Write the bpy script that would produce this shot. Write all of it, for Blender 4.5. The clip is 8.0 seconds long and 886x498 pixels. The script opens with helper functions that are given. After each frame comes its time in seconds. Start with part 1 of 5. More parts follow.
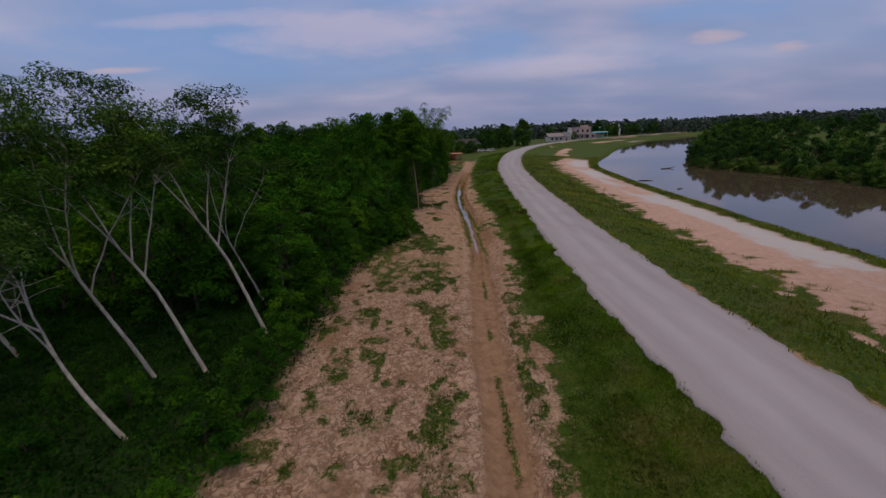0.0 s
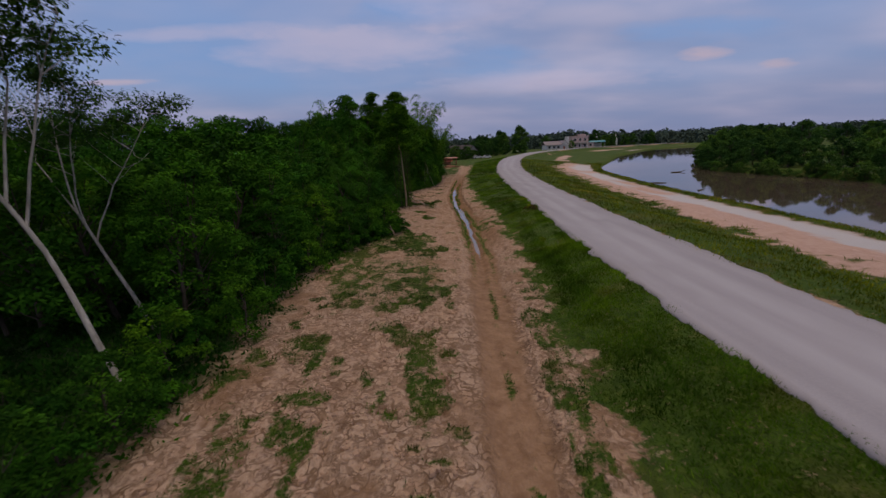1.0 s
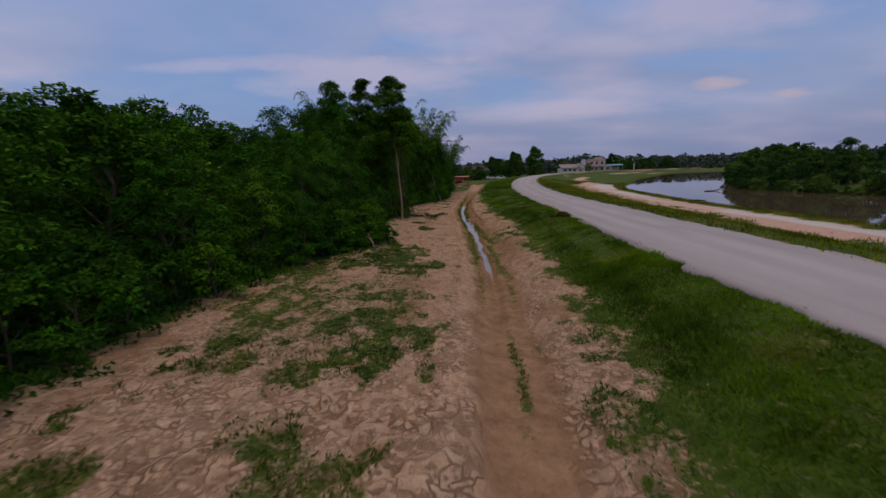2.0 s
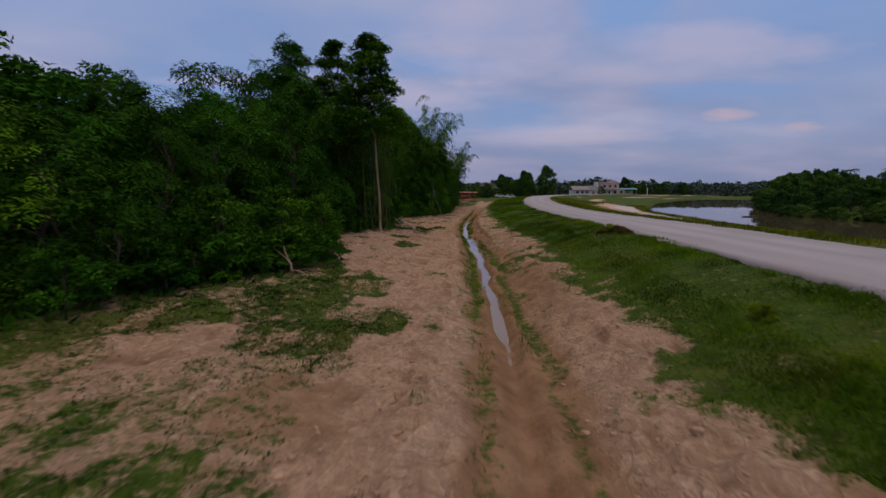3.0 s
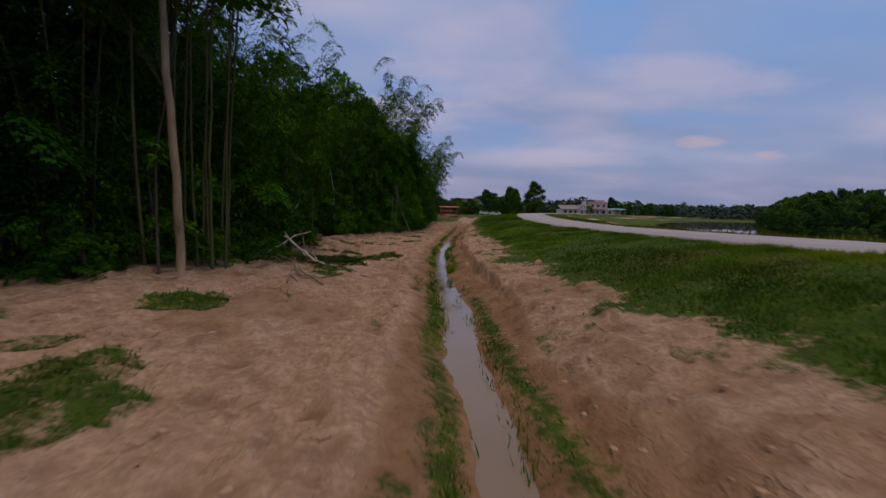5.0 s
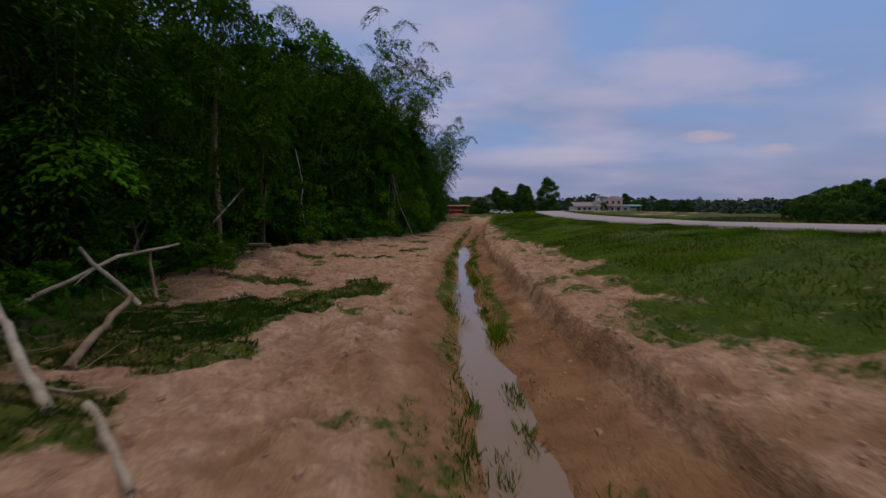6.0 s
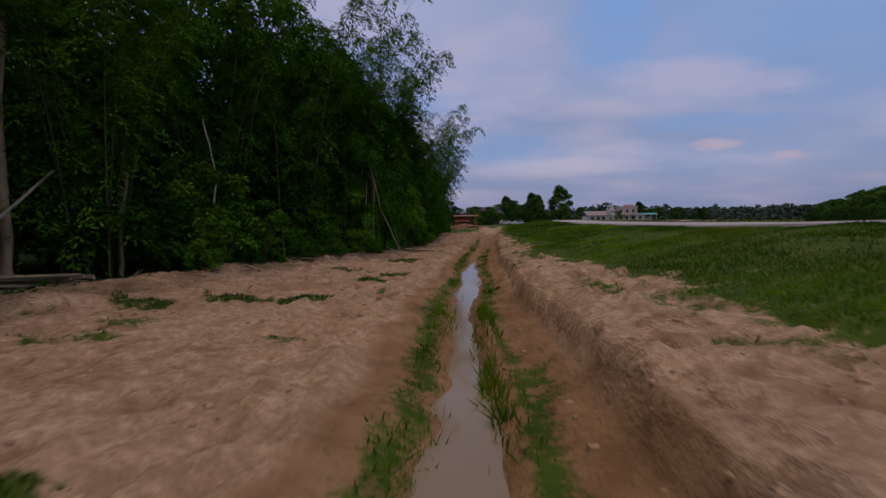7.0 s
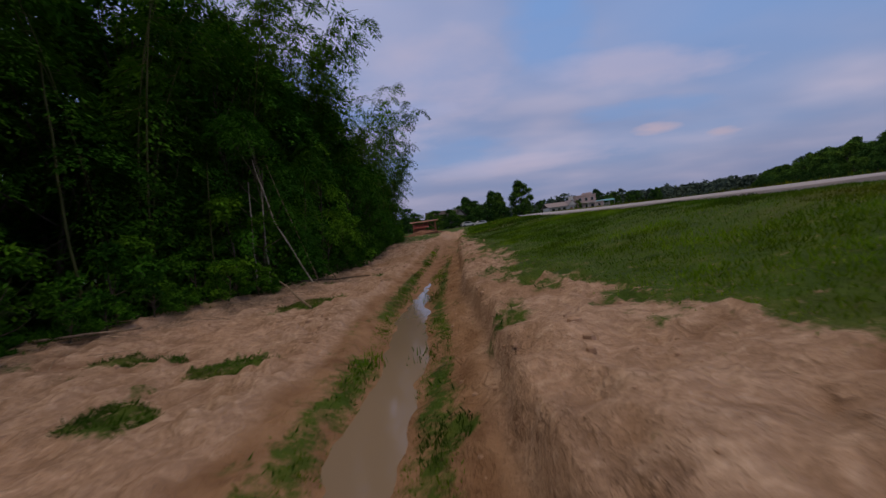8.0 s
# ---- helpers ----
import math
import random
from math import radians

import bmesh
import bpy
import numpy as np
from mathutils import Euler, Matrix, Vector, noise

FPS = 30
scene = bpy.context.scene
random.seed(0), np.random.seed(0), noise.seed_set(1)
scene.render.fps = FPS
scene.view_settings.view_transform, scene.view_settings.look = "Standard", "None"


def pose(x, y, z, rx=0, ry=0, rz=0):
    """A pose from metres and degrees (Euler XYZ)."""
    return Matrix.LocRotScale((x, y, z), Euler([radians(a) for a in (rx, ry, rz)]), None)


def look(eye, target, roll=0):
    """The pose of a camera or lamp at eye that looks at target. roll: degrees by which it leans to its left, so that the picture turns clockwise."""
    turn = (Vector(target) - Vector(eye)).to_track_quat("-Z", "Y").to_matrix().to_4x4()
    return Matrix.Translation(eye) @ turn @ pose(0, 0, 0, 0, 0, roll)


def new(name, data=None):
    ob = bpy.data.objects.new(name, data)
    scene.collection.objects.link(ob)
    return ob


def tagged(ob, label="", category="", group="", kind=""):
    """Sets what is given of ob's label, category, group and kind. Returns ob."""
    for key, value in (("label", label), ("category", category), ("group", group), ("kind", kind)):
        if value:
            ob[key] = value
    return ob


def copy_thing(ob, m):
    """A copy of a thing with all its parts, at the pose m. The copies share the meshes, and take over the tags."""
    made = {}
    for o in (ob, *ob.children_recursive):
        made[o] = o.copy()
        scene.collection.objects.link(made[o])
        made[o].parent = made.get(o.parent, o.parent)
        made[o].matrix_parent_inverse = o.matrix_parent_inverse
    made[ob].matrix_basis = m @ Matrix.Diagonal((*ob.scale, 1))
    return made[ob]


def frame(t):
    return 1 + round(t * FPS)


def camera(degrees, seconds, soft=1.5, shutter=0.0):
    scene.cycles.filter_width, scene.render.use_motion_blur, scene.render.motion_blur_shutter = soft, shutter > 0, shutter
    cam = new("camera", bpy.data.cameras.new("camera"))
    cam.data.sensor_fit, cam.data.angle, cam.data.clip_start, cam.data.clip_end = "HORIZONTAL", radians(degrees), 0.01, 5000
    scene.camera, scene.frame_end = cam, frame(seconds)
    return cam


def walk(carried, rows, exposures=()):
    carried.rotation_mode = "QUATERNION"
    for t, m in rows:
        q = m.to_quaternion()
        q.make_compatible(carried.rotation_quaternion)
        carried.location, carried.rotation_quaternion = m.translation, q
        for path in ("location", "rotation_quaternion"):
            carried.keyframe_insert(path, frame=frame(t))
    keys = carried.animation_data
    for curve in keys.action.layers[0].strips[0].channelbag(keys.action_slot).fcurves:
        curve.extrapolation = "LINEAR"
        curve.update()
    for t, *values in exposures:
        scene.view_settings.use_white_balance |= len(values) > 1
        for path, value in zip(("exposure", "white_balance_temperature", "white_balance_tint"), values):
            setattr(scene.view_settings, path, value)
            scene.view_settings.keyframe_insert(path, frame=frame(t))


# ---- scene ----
cam = camera(92.0, 8.0, 1.5, 0.13)
PATH = [
    (0, (-0.471, 1.866, 8.559), (-0.44, 3.801, 8.052), -2.7),
    (0.5, (-0.46, 5.374, 7.3), (-0.391, 7.321, 6.846), -3.2),
    (1, (-0.158, 9.056, 6.021), (-0.1, 11.003, 5.568), -2.4),
    (1.5, (0.264, 12.811, 4.843), (0.298, 14.772, 4.451), -2.3),
    (1.7, (0.471, 14.226, 4.408), (0.484, 16.192, 4.041), -2.5),
    (3, (1.587, 25.648, 2.652), (1.564, 27.633, 2.408), 0.1),
    (3.5, (1.975, 29.874, 2.233), (1.933, 31.862, 2.021), 0.9),
    (4, (2.271, 33.897, 2.059), (2.23, 35.887, 1.87), 1.7),
    (4.5, (2.403, 37.731, 2.008), (2.439, 39.722, 1.823), 1.8),
    (4.7, (2.44, 39.178, 1.963), (2.511, 41.169, 1.793), 1.1),
    (5.8, (2.284, 48.288, 1.61), (2.306, 50.283, 1.461), 1.0),
    (6, (2.324, 49.702, 1.623), (2.354, 51.696, 1.471), -0.1),
    (6.5, (2.569, 53.198, 1.596), (2.577, 55.192, 1.446), -0.7),
    (7, (2.870, 56.721, 1.385), (2.859, 58.719, 1.293), -1.1),
    (7.5, (3.300, 59.757, 1.465), (3.340, 61.756, 1.387), -4.0),
    (8, (3.747, 62.837, 1.373), (3.898, 64.83, 1.301), -7.7),
]
walk(cam, [(t, look(eye, target, roll)) for t, eye, target, roll in PATH])

# ---- world and sun ----
world = bpy.data.worlds.new("dusk_sky")
scene.world = world
world.use_nodes = True
wn, wl = world.node_tree.nodes, world.node_tree.links
wn.clear()
SUN_ELEVATION, SUN_AZIMUTH = radians(70), radians(152)


def wnode(kind, **values):
    n = wn.new(kind)
    for k, v in values.items():
        n.inputs[k].default_value = v
    return n


def wmath(op, a, b):
    n = wn.new("ShaderNodeMath")
    n.operation = op
    for i, v in enumerate((a, b)):
        if isinstance(v, (int, float)):
            n.inputs[i].default_value = v
        else:
            wl.new(v, n.inputs[i])
    return n.outputs[0]


def wramp(fac, stops):
    n = wn.new("ShaderNodeValToRGB")
    e = n.color_ramp.elements
    while len(e) < len(stops):
        e.new(0.5)
    for el, (p, c) in zip(e, stops):
        el.position, el.color = p, (*c, 1)
    wl.new(fac, n.inputs[0])
    return n.outputs[0]


def wmix(fac, a, b):
    n = wn.new("ShaderNodeMix")
    n.data_type = "RGBA"
    for i, v in ((0, fac), (6, a), (7, b)):
        if isinstance(v, (int, float)):
            n.inputs[i].default_value = v
        elif isinstance(v, tuple):
            n.inputs[i].default_value = (*v, 1)
        else:
            wl.new(v, n.inputs[i])
    return n.outputs[2]


sky = wn.new("ShaderNodeTexSky")
sky.sky_type, sky.sun_disc = "NISHITA", False
sky.sun_elevation, sky.sun_rotation = SUN_ELEVATION, SUN_AZIMUTH
sky.air_density, sky.dust_density, sky.ozone_density = 1.2, 2.0, 3.0
clear = wmix(1.0, (0, 0, 0), sky.outputs[0])
coord = wn.new("ShaderNodeTexCoord")
split = wn.new("ShaderNodeSeparateXYZ")
wl.new(coord.outputs["Generated"], split.inputs[0])
height = wmath("MAXIMUM", split.outputs[2], 0.0)
# cloud layer: the direction laid onto a high flat sheet
lift = wmath("ADD", height, 0.16)
sheet = wn.new("ShaderNodeCombineXYZ")
wl.new(wmath("DIVIDE", split.outputs[0], lift), sheet.inputs[0])
wl.new(wmath("DIVIDE", split.outputs[1], lift), sheet.inputs[1])


def cloud_noise(sx, sy, detail, rough, shift):
    m = wn.new("ShaderNodeMapping")
    m.inputs["Scale"].default_value, m.inputs["Location"].default_value = (sx, sy, 1), shift
    wl.new(sheet.outputs[0], m.inputs[0])
    n = wnode("ShaderNodeTexNoise", Scale=1.0, Detail=detail, Roughness=rough)
    wl.new(m.outputs[0], n.inputs["Vector"])
    return n.outputs[0]


broad = cloud_noise(0.55, 0.75, 3.0, 0.45, (3.1, 1.4, 0))
fine = cloud_noise(0.9, 1.2, 3.5, 0.45, (0.3, 7.7, 0))
cover = wmath("ADD", wmath("MULTIPLY", broad, 0.6), wmath("MULTIPLY", fine, 0.4))
amount = wramp(cover, [(0.30, (0, 0, 0)), (0.62, (1, 1, 1))])
ahead = wmath("MAXIMUM", split.outputs[1], 0.05)
across, steep = wmath("DIVIDE", split.outputs[0], ahead), wmath("DIVIDE", height, ahead)
ragged = wmath("MULTIPLY", wmath("SUBTRACT", cloud_noise(2.6, 3.0, 4.5, 0.55, (1.0, 2.0, 0)), 0.5), 2.8)


def sky_blob(a, e, wide, tall):
    """A soft ragged patch of the sky, by its bearing and its steepness seen from the place."""
    da, de = wmath("DIVIDE", wmath("SUBTRACT", across, a), wide), wmath("DIVIDE", wmath("SUBTRACT", steep, e), tall)
    far_out = wmath("ADD", wmath("MULTIPLY", da, da), wmath("MULTIPLY", de, de))
    return wmath("MAXIMUM", wmath("SUBTRACT", wmath("ADD", 1.0, ragged), far_out), 0.0)


def together(blobs):
    out = blobs[0]
    for b in blobs[1:]:
        out = wmath("ADD", out, b)
    return wmath("MINIMUM", out, 1.0)


gaps = together([sky_blob(0.40, 0.44, 0.13, 0.13), sky_blob(0.16, 0.17, 0.13, 0.05), sky_blob(-0.62, 0.22, 0.35, 0.05), sky_blob(0.62, 0.235, 0.22, 0.03), sky_blob(0.0, 0.29, 0.16, 0.03)])
puffs = together([sky_blob(0.63, 0.182, 0.075, 0.016), sky_blob(0.80, 0.155, 0.055, 0.014), sky_blob(-0.66, 0.168, 0.10, 0.008)])
banks = together([sky_blob(0.62, 0.335, 0.30, 0.055), sky_blob(0.10, 0.36, 0.20, 0.14), sky_blob(-0.15, 0.22, 0.30, 0.05), sky_blob(0.30, 0.14, 0.3, 0.022), sky_blob(-0.4, 0.26, 0.3, 0.02)])
amount = wmath("MULTIPLY", amount, wmath("SUBTRACT", 1.0, wmath("MULTIPLY", gaps, 0.7)))
tone = wramp(fine, [(0.36, (0.245, 0.275, 0.445)), (0.66, (0.450, 0.430, 0.585))])
blue = wmix(wramp(height, [(0.0, (0, 0, 0)), (0.42, (1, 1, 1))]), (0.165, 0.240, 0.445), (0.150, 0.300, 0.630))
blue = wmix(0.015, blue, clear)
sky_clouds = wmix(wmath("MULTIPLY", amount, 0.85), blue, tone)
sky_clouds = wmix(wmath("MULTIPLY", banks, 0.48), sky_clouds, (0.465, 0.430, 0.590))
sky_clouds = wmix(wmath("MULTIPLY", puffs, 0.65), sky_clouds, (0.500, 0.405, 0.490))
haze = wramp(height, [(0.0, (1, 1, 1)), (0.14, (0, 0, 0))])
sky_low = wmix(wmath("MULTIPLY", haze, 0.8), sky_clouds, (0.195, 0.225, 0.385))
whole = wmix(wramp(height, [(0.52, (0, 0, 0)), (0.82, (1, 1, 1))]), sky_low, (0.64, 0.56, 0.47))
back = wn.new("ShaderNodeBackground")
balance = wn.new("ShaderNodeMix")
balance.data_type, balance.blend_type = "RGBA", "MULTIPLY"
balance.inputs[0].default_value, balance.inputs[7].default_value = 1.0, (1.04, 1.0, 0.955, 1)
wl.new(whole, balance.inputs[6])
wl.new(balance.outputs[2], back.inputs[0])
back.inputs[1].default_value = 1.0
wo = wn.new("ShaderNodeOutputWorld")
wl.new(back.outputs[0], wo.inputs[0])

sun_data = bpy.data.lights.new("sun", "SUN")
sun_data.energy, sun_data.angle, sun_data.color = 0.70, radians(45), (1.0, 0.84, 0.68)
sun = new("sun", sun_data)
sun.matrix_world = look((9, -17, 52), (0, 0, 0))

# ---- materials ----


class Mat:
    """A node material with a principled surface."""

    def __init__(self, name, rough=0.9, spec=0.2, metal=0.0):
        self.m = bpy.data.materials.new(name)
        self.m.use_nodes = True
        self.nt = self.m.node_tree
        self.p = self.nt.nodes["Principled BSDF"]
        self.p.inputs["Roughness"].default_value = rough
        self.p.inputs["Specular IOR Level"].default_value = spec
        self.p.inputs["Metallic"].default_value = metal
        self.xyz = self.nt.nodes.new("ShaderNodeTexCoord").outputs["Object"]

    def put(self, v, socket):
        if isinstance(v, (int, float)):
            socket.default_value = v
        elif isinstance(v, tuple):
            socket.default_value = (*v, 1) if len(v) == 3 else v
        else:
            self.nt.links.new(v, socket)

    def noise(self, scale, detail=4.0, rough=0.55, squash=(1, 1, 1)):
        mp = self.nt.nodes.new("ShaderNodeMapping")
        mp.inputs["Scale"].default_value = squash
        self.put(self.xyz, mp.inputs[0])
        n = self.nt.nodes.new("ShaderNodeTexNoise")
        n.inputs["Scale"].default_value, n.inputs["Detail"].default_value, n.inputs["Roughness"].default_value = scale, detail, rough
        self.put(mp.outputs[0], n.inputs["Vector"])
        return n.outputs[0]

    def cells(self, scale, feature="F1", squash=(1, 1, 1), warp=0.0):
        mp = self.nt.nodes.new("ShaderNodeMapping")
        mp.inputs["Scale"].default_value = squash
        src = self.xyz
        if warp:
            n = self.nt.nodes.new("ShaderNodeTexNoise")
            n.inputs["Scale"].default_value = scale * 0.7
            self.put(self.xyz, n.inputs["Vector"])
            v = self.nt.nodes.new("ShaderNodeVectorMath")
            v.operation = "MULTIPLY_ADD"
            self.put(n.outputs["Color"], v.inputs[0])
            v.inputs[1].default_value = (warp, warp, warp)
            self.put(self.xyz, v.inputs[2])
            src = v.outputs[0]
        self.put(src, mp.inputs[0])
        n = self.nt.nodes.new("ShaderNodeTexVoronoi")
        n.feature = feature
        n.inputs["Scale"].default_value = scale
        self.put(mp.outputs[0], n.inputs["Vector"])
        return n.outputs["Distance"]

    def ramp(self, fac, stops):
        n = self.nt.nodes.new("ShaderNodeValToRGB")
        e = n.color_ramp.elements
        while len(e) < len(stops):
            e.new(0.5)
        for el, (p, c) in zip(e, stops):
            el.position, el.color = p, ((c, c, c, 1) if isinstance(c, (int, float)) else (*c, 1))
        self.put(fac, n.inputs[0])
        return n.outputs[0]

    def mix(self, fac, a, b, how="MIX"):
        n = self.nt.nodes.new("ShaderNodeMix")
        n.data_type, n.blend_type = "RGBA", how
        for i, v in ((0, fac), (6, a), (7, b)):
            self.put(v, n.inputs[i])
        return n.outputs[2]

    def math(self, op, a, b=0.0):
        n = self.nt.nodes.new("ShaderNodeMath")
        n.operation = op
        self.put(a, n.inputs[0]), self.put(b, n.inputs[1])
        return n.outputs[0]

    def attr(self, name):
        n = self.nt.nodes.new("ShaderNodeAttribute")
        n.attribute_name = name
        return n.outputs["Fac"]

    def island(self):
        return self.nt.nodes.new("ShaderNodeNewGeometry").outputs["Random Per Island"]

    def thing_random(self):
        return self.nt.nodes.new("ShaderNodeObjectInfo").outputs["Random"]

    def bump(self, h, strength, distance):
        n = self.nt.nodes.new("ShaderNodeBump")
        n.inputs["Strength"].default_value, n.inputs["Distance"].default_value = strength, distance
        self.put(h, n.inputs["Height"])
        self.put(n.outputs[0], self.p.inputs["Normal"])
        return self

    def colour(self, c):
        self.put(c, self.p.inputs["Base Color"])
        return self


def foliage(name, dark, mid, light, rough=0.55, through_light=0.35, dry=None):
    """Leaves: each a little different, each clump of its own tone, each plant of its own green."""
    a = Mat(name, rough + 0.15, 0.035)
    c = a.ramp(a.island(), [(0.0, dark), (0.55, mid), (1.0, light)])
    if dry:
        c = a.mix(a.ramp(a.noise(0.30, 4.0, 0.6), [(0.54, 0.0), (0.72, 0.65)]), c, dry)
    # patch and clump tones put the crowns' lit and shaded masses into colour
    patch = a.ramp(a.noise(0.9, 3.0), [(0.32, 0.60), (0.50, 1.0), (0.68, 1.45)])
    c = a.mix(1.0, c, patch, "MULTIPLY")
    clump_tone = a.ramp(a.attr("tone"), [(0.0, (0.50, 0.58, 0.70)), (0.5, (1.0, 1.0, 1.0)), (1.0, (1.75, 1.55, 1.05))])
    c = a.mix(1.0, c, clump_tone, "MULTIPLY")
    own = a.ramp(a.thing_random(), [(0.0, (0.60, 0.66, 0.75)), (0.5, (0.95, 0.96, 0.95)), (1.0, (1.65, 1.40, 1.0))])
    c = a.mix(1.0, c, own, "MULTIPLY")
    a.colour(c)
    t = a.nt.nodes.new("ShaderNodeBsdfTranslucent")
    a.put(c, t.inputs[0])
    m = a.nt.nodes.new("ShaderNodeMixShader")
    m.inputs[0].default_value = through_light
    a.put(a.p.outputs[0], m.inputs[1]), a.put(t.outputs[0], m.inputs[2])
    a.put(m.outputs[0], a.nt.nodes["Material Output"].inputs[0])
    return a.m


def bark(name, dark, light, scale=6.0):
    a = Mat(name, 0.85, 0.15)
    n = a.noise(scale, 6.0, 0.6, (1, 1, 0.25))
    a.colour(a.ramp(n, [(0.3, dark), (0.7, light)]))
    return a.bump(n, 0.5, 0.02).m


LEAF_BROAD = foliage("leaf_broad", (0.022, 0.084, 0.006), (0.028, 0.102, 0.008), (0.038, 0.124, 0.010), 0.6, 0.20)
LEAF_BAMBOO = foliage("leaf_bamboo", (0.030, 0.094, 0.006), (0.040, 0.117, 0.008), (0.056, 0.144, 0.010), 0.6, 0.22)
LEAF_RUBBER = foliage("leaf_rubber", (0.026, 0.066, 0.012), (0.040, 0.092, 0.016), (0.066, 0.130, 0.026), 0.6, 0.25)
LEAF_FAR = foliage("leaf_far", (0.030, 0.078, 0.018), (0.042, 0.104, 0.022), (0.064, 0.136, 0.028), 0.7, 0.2)
# belt leaves greyed and blued: distance haze put into their colour
LEAF_BELT_HAZED = foliage("leaf_belt_hazed", (0.045, 0.066, 0.056), (0.060, 0.088, 0.074), (0.080, 0.112, 0.090), 0.8, 0.2)
GRASS_BLADE = foliage("grass_blade", (0.040, 0.096, 0.005), (0.057, 0.124, 0.008), (0.082, 0.150, 0.012), 0.6, 0.36, (0.125, 0.108, 0.026))
# undergrowth leaves coloured dark to stand in for shade under the trees
LEAF_SHADED = foliage("leaf_shaded", (0.010, 0.040, 0.004), (0.016, 0.058, 0.006), (0.026, 0.080, 0.008), 0.6, 0.12)
LEAF_FRESH = foliage("leaf_fresh", (0.200, 0.270, 0.010), (0.250, 0.320, 0.012), (0.310, 0.360, 0.018), 0.6, 0.45)
LEAF_DRY = foliage("leaf_dry", (0.055, 0.050, 0.018), (0.085, 0.070, 0.026), (0.125, 0.090, 0.040), 0.6, 0.3)
WEED_BLADE = foliage("weed_blade", (0.028, 0.074, 0.009), (0.044, 0.100, 0.013), (0.072, 0.126, 0.020), 0.6, 0.5, (0.120, 0.106, 0.030))
VERGE_BLADE = foliage("verge_blade", (0.050, 0.088, 0.005), (0.090, 0.125, 0.008), (0.140, 0.160, 0.014), 0.6, 0.35, (0.190, 0.145, 0.045))
BARK_PALE = bark("bark_pale", (0.20, 0.18, 0.15), (0.50, 0.46, 0.40))
BARK_DARK = bark("bark_dark", (0.03, 0.025, 0.018), (0.10, 0.08, 0.06))
BARK_STEM = bark("bark_stem", (0.15, 0.11, 0.07), (0.34, 0.26, 0.17))
BARK_DEAD = bark("bark_dead", (0.13, 0.09, 0.06), (0.32, 0.24, 0.18))
WEATHERED = bark("bark_weathered", (0.20, 0.17, 0.14), (0.42, 0.37, 0.31))
CULM = bark("bamboo_culm", (0.03, 0.04, 0.012), (0.10, 0.10, 0.04), 3.0)


def make_ground_material():
    a = Mat("ground_mix", 0.95, 0.12)
    big = a.noise(0.35, 3.0)
    mid = a.noise(2.6, 5.0, 0.6)
    grain = a.noise(22.0, 4.0, 0.65)
    crumb = a.noise(9.0, 5.0, 0.72)
    soil = a.ramp(mid, [(0.28, (0.275, 0.171, 0.116)), (0.50, (0.405, 0.270, 0.194)), (0.75, (0.545, 0.387, 0.290))])
    soil = a.mix(a.ramp(big, [(0.40, 0.0), (0.65, 0.55)]), soil, (0.465, 0.282, 0.186))
    # relief shading put into the colour: crumb hollows darker, ridges paler
    soil = a.mix(a.ramp(crumb, [(0.40, 0.60), (0.52, 0.0)]), soil, (0.225, 0.140, 0.094))
    soil = a.mix(a.ramp(crumb, [(0.54, 0.0), (0.68, 0.60)]), soil, (0.610, 0.450, 0.350))
    soil = a.mix(a.ramp(grain, [(0.34, 0.50), (0.56, 0.0)]), soil, (0.230, 0.145, 0.098))
    soil = a.mix(a.math("MULTIPLY", a.attr("broken"), 0.45), soil, a.ramp(a.noise(7.0, 3.0), [(0.3, (0.420, 0.285, 0.205)), (0.7, (0.640, 0.465, 0.355))]))
    # shade in pits and between clods is painted as dark soil
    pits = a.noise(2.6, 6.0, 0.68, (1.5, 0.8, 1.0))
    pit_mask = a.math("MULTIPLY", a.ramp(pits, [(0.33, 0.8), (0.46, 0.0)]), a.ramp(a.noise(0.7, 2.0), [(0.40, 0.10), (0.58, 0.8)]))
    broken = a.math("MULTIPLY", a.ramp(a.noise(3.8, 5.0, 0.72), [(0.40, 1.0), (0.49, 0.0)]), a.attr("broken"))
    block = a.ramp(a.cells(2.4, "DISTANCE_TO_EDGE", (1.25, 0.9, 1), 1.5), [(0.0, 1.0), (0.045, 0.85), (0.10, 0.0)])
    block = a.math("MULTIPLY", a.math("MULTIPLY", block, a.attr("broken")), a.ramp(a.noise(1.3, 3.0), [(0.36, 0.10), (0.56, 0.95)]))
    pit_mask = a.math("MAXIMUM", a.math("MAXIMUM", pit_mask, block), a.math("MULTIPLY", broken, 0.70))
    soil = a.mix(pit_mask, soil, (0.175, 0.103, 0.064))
    crack = a.cells(3.6, "DISTANCE_TO_EDGE", (1, 1, 1), 0.55)
    crack_mask = a.ramp(crack, [(0.0, 1.0), (0.022, 0.0)])
    crack_mask = a.math("MULTIPLY", crack_mask, a.ramp(a.noise(0.9, 2.0), [(0.52, 0.0), (0.66, 0.14)]))
    soil = a.mix(crack_mask, soil, (0.160, 0.100, 0.066))
    wet = a.ramp(mid, [(0.3, (0.185, 0.099, 0.054)), (0.7, (0.320, 0.192, 0.114))])
    # the sunken dents get their shade as a darker colour here
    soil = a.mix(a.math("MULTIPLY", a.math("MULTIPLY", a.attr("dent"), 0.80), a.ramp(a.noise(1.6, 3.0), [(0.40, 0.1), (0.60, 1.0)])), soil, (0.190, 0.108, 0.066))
    soil = a.mix(a.attr("wet"), soil, wet)
    sand = a.ramp(mid, [(0.3, (0.440, 0.275, 0.220)), (0.7, (0.560, 0.385, 0.320))])
    sand = a.mix(a.attr("pale"), sand, (0.500, 0.465, 0.480))
    c = a.mix(a.attr("sand"), soil, sand)
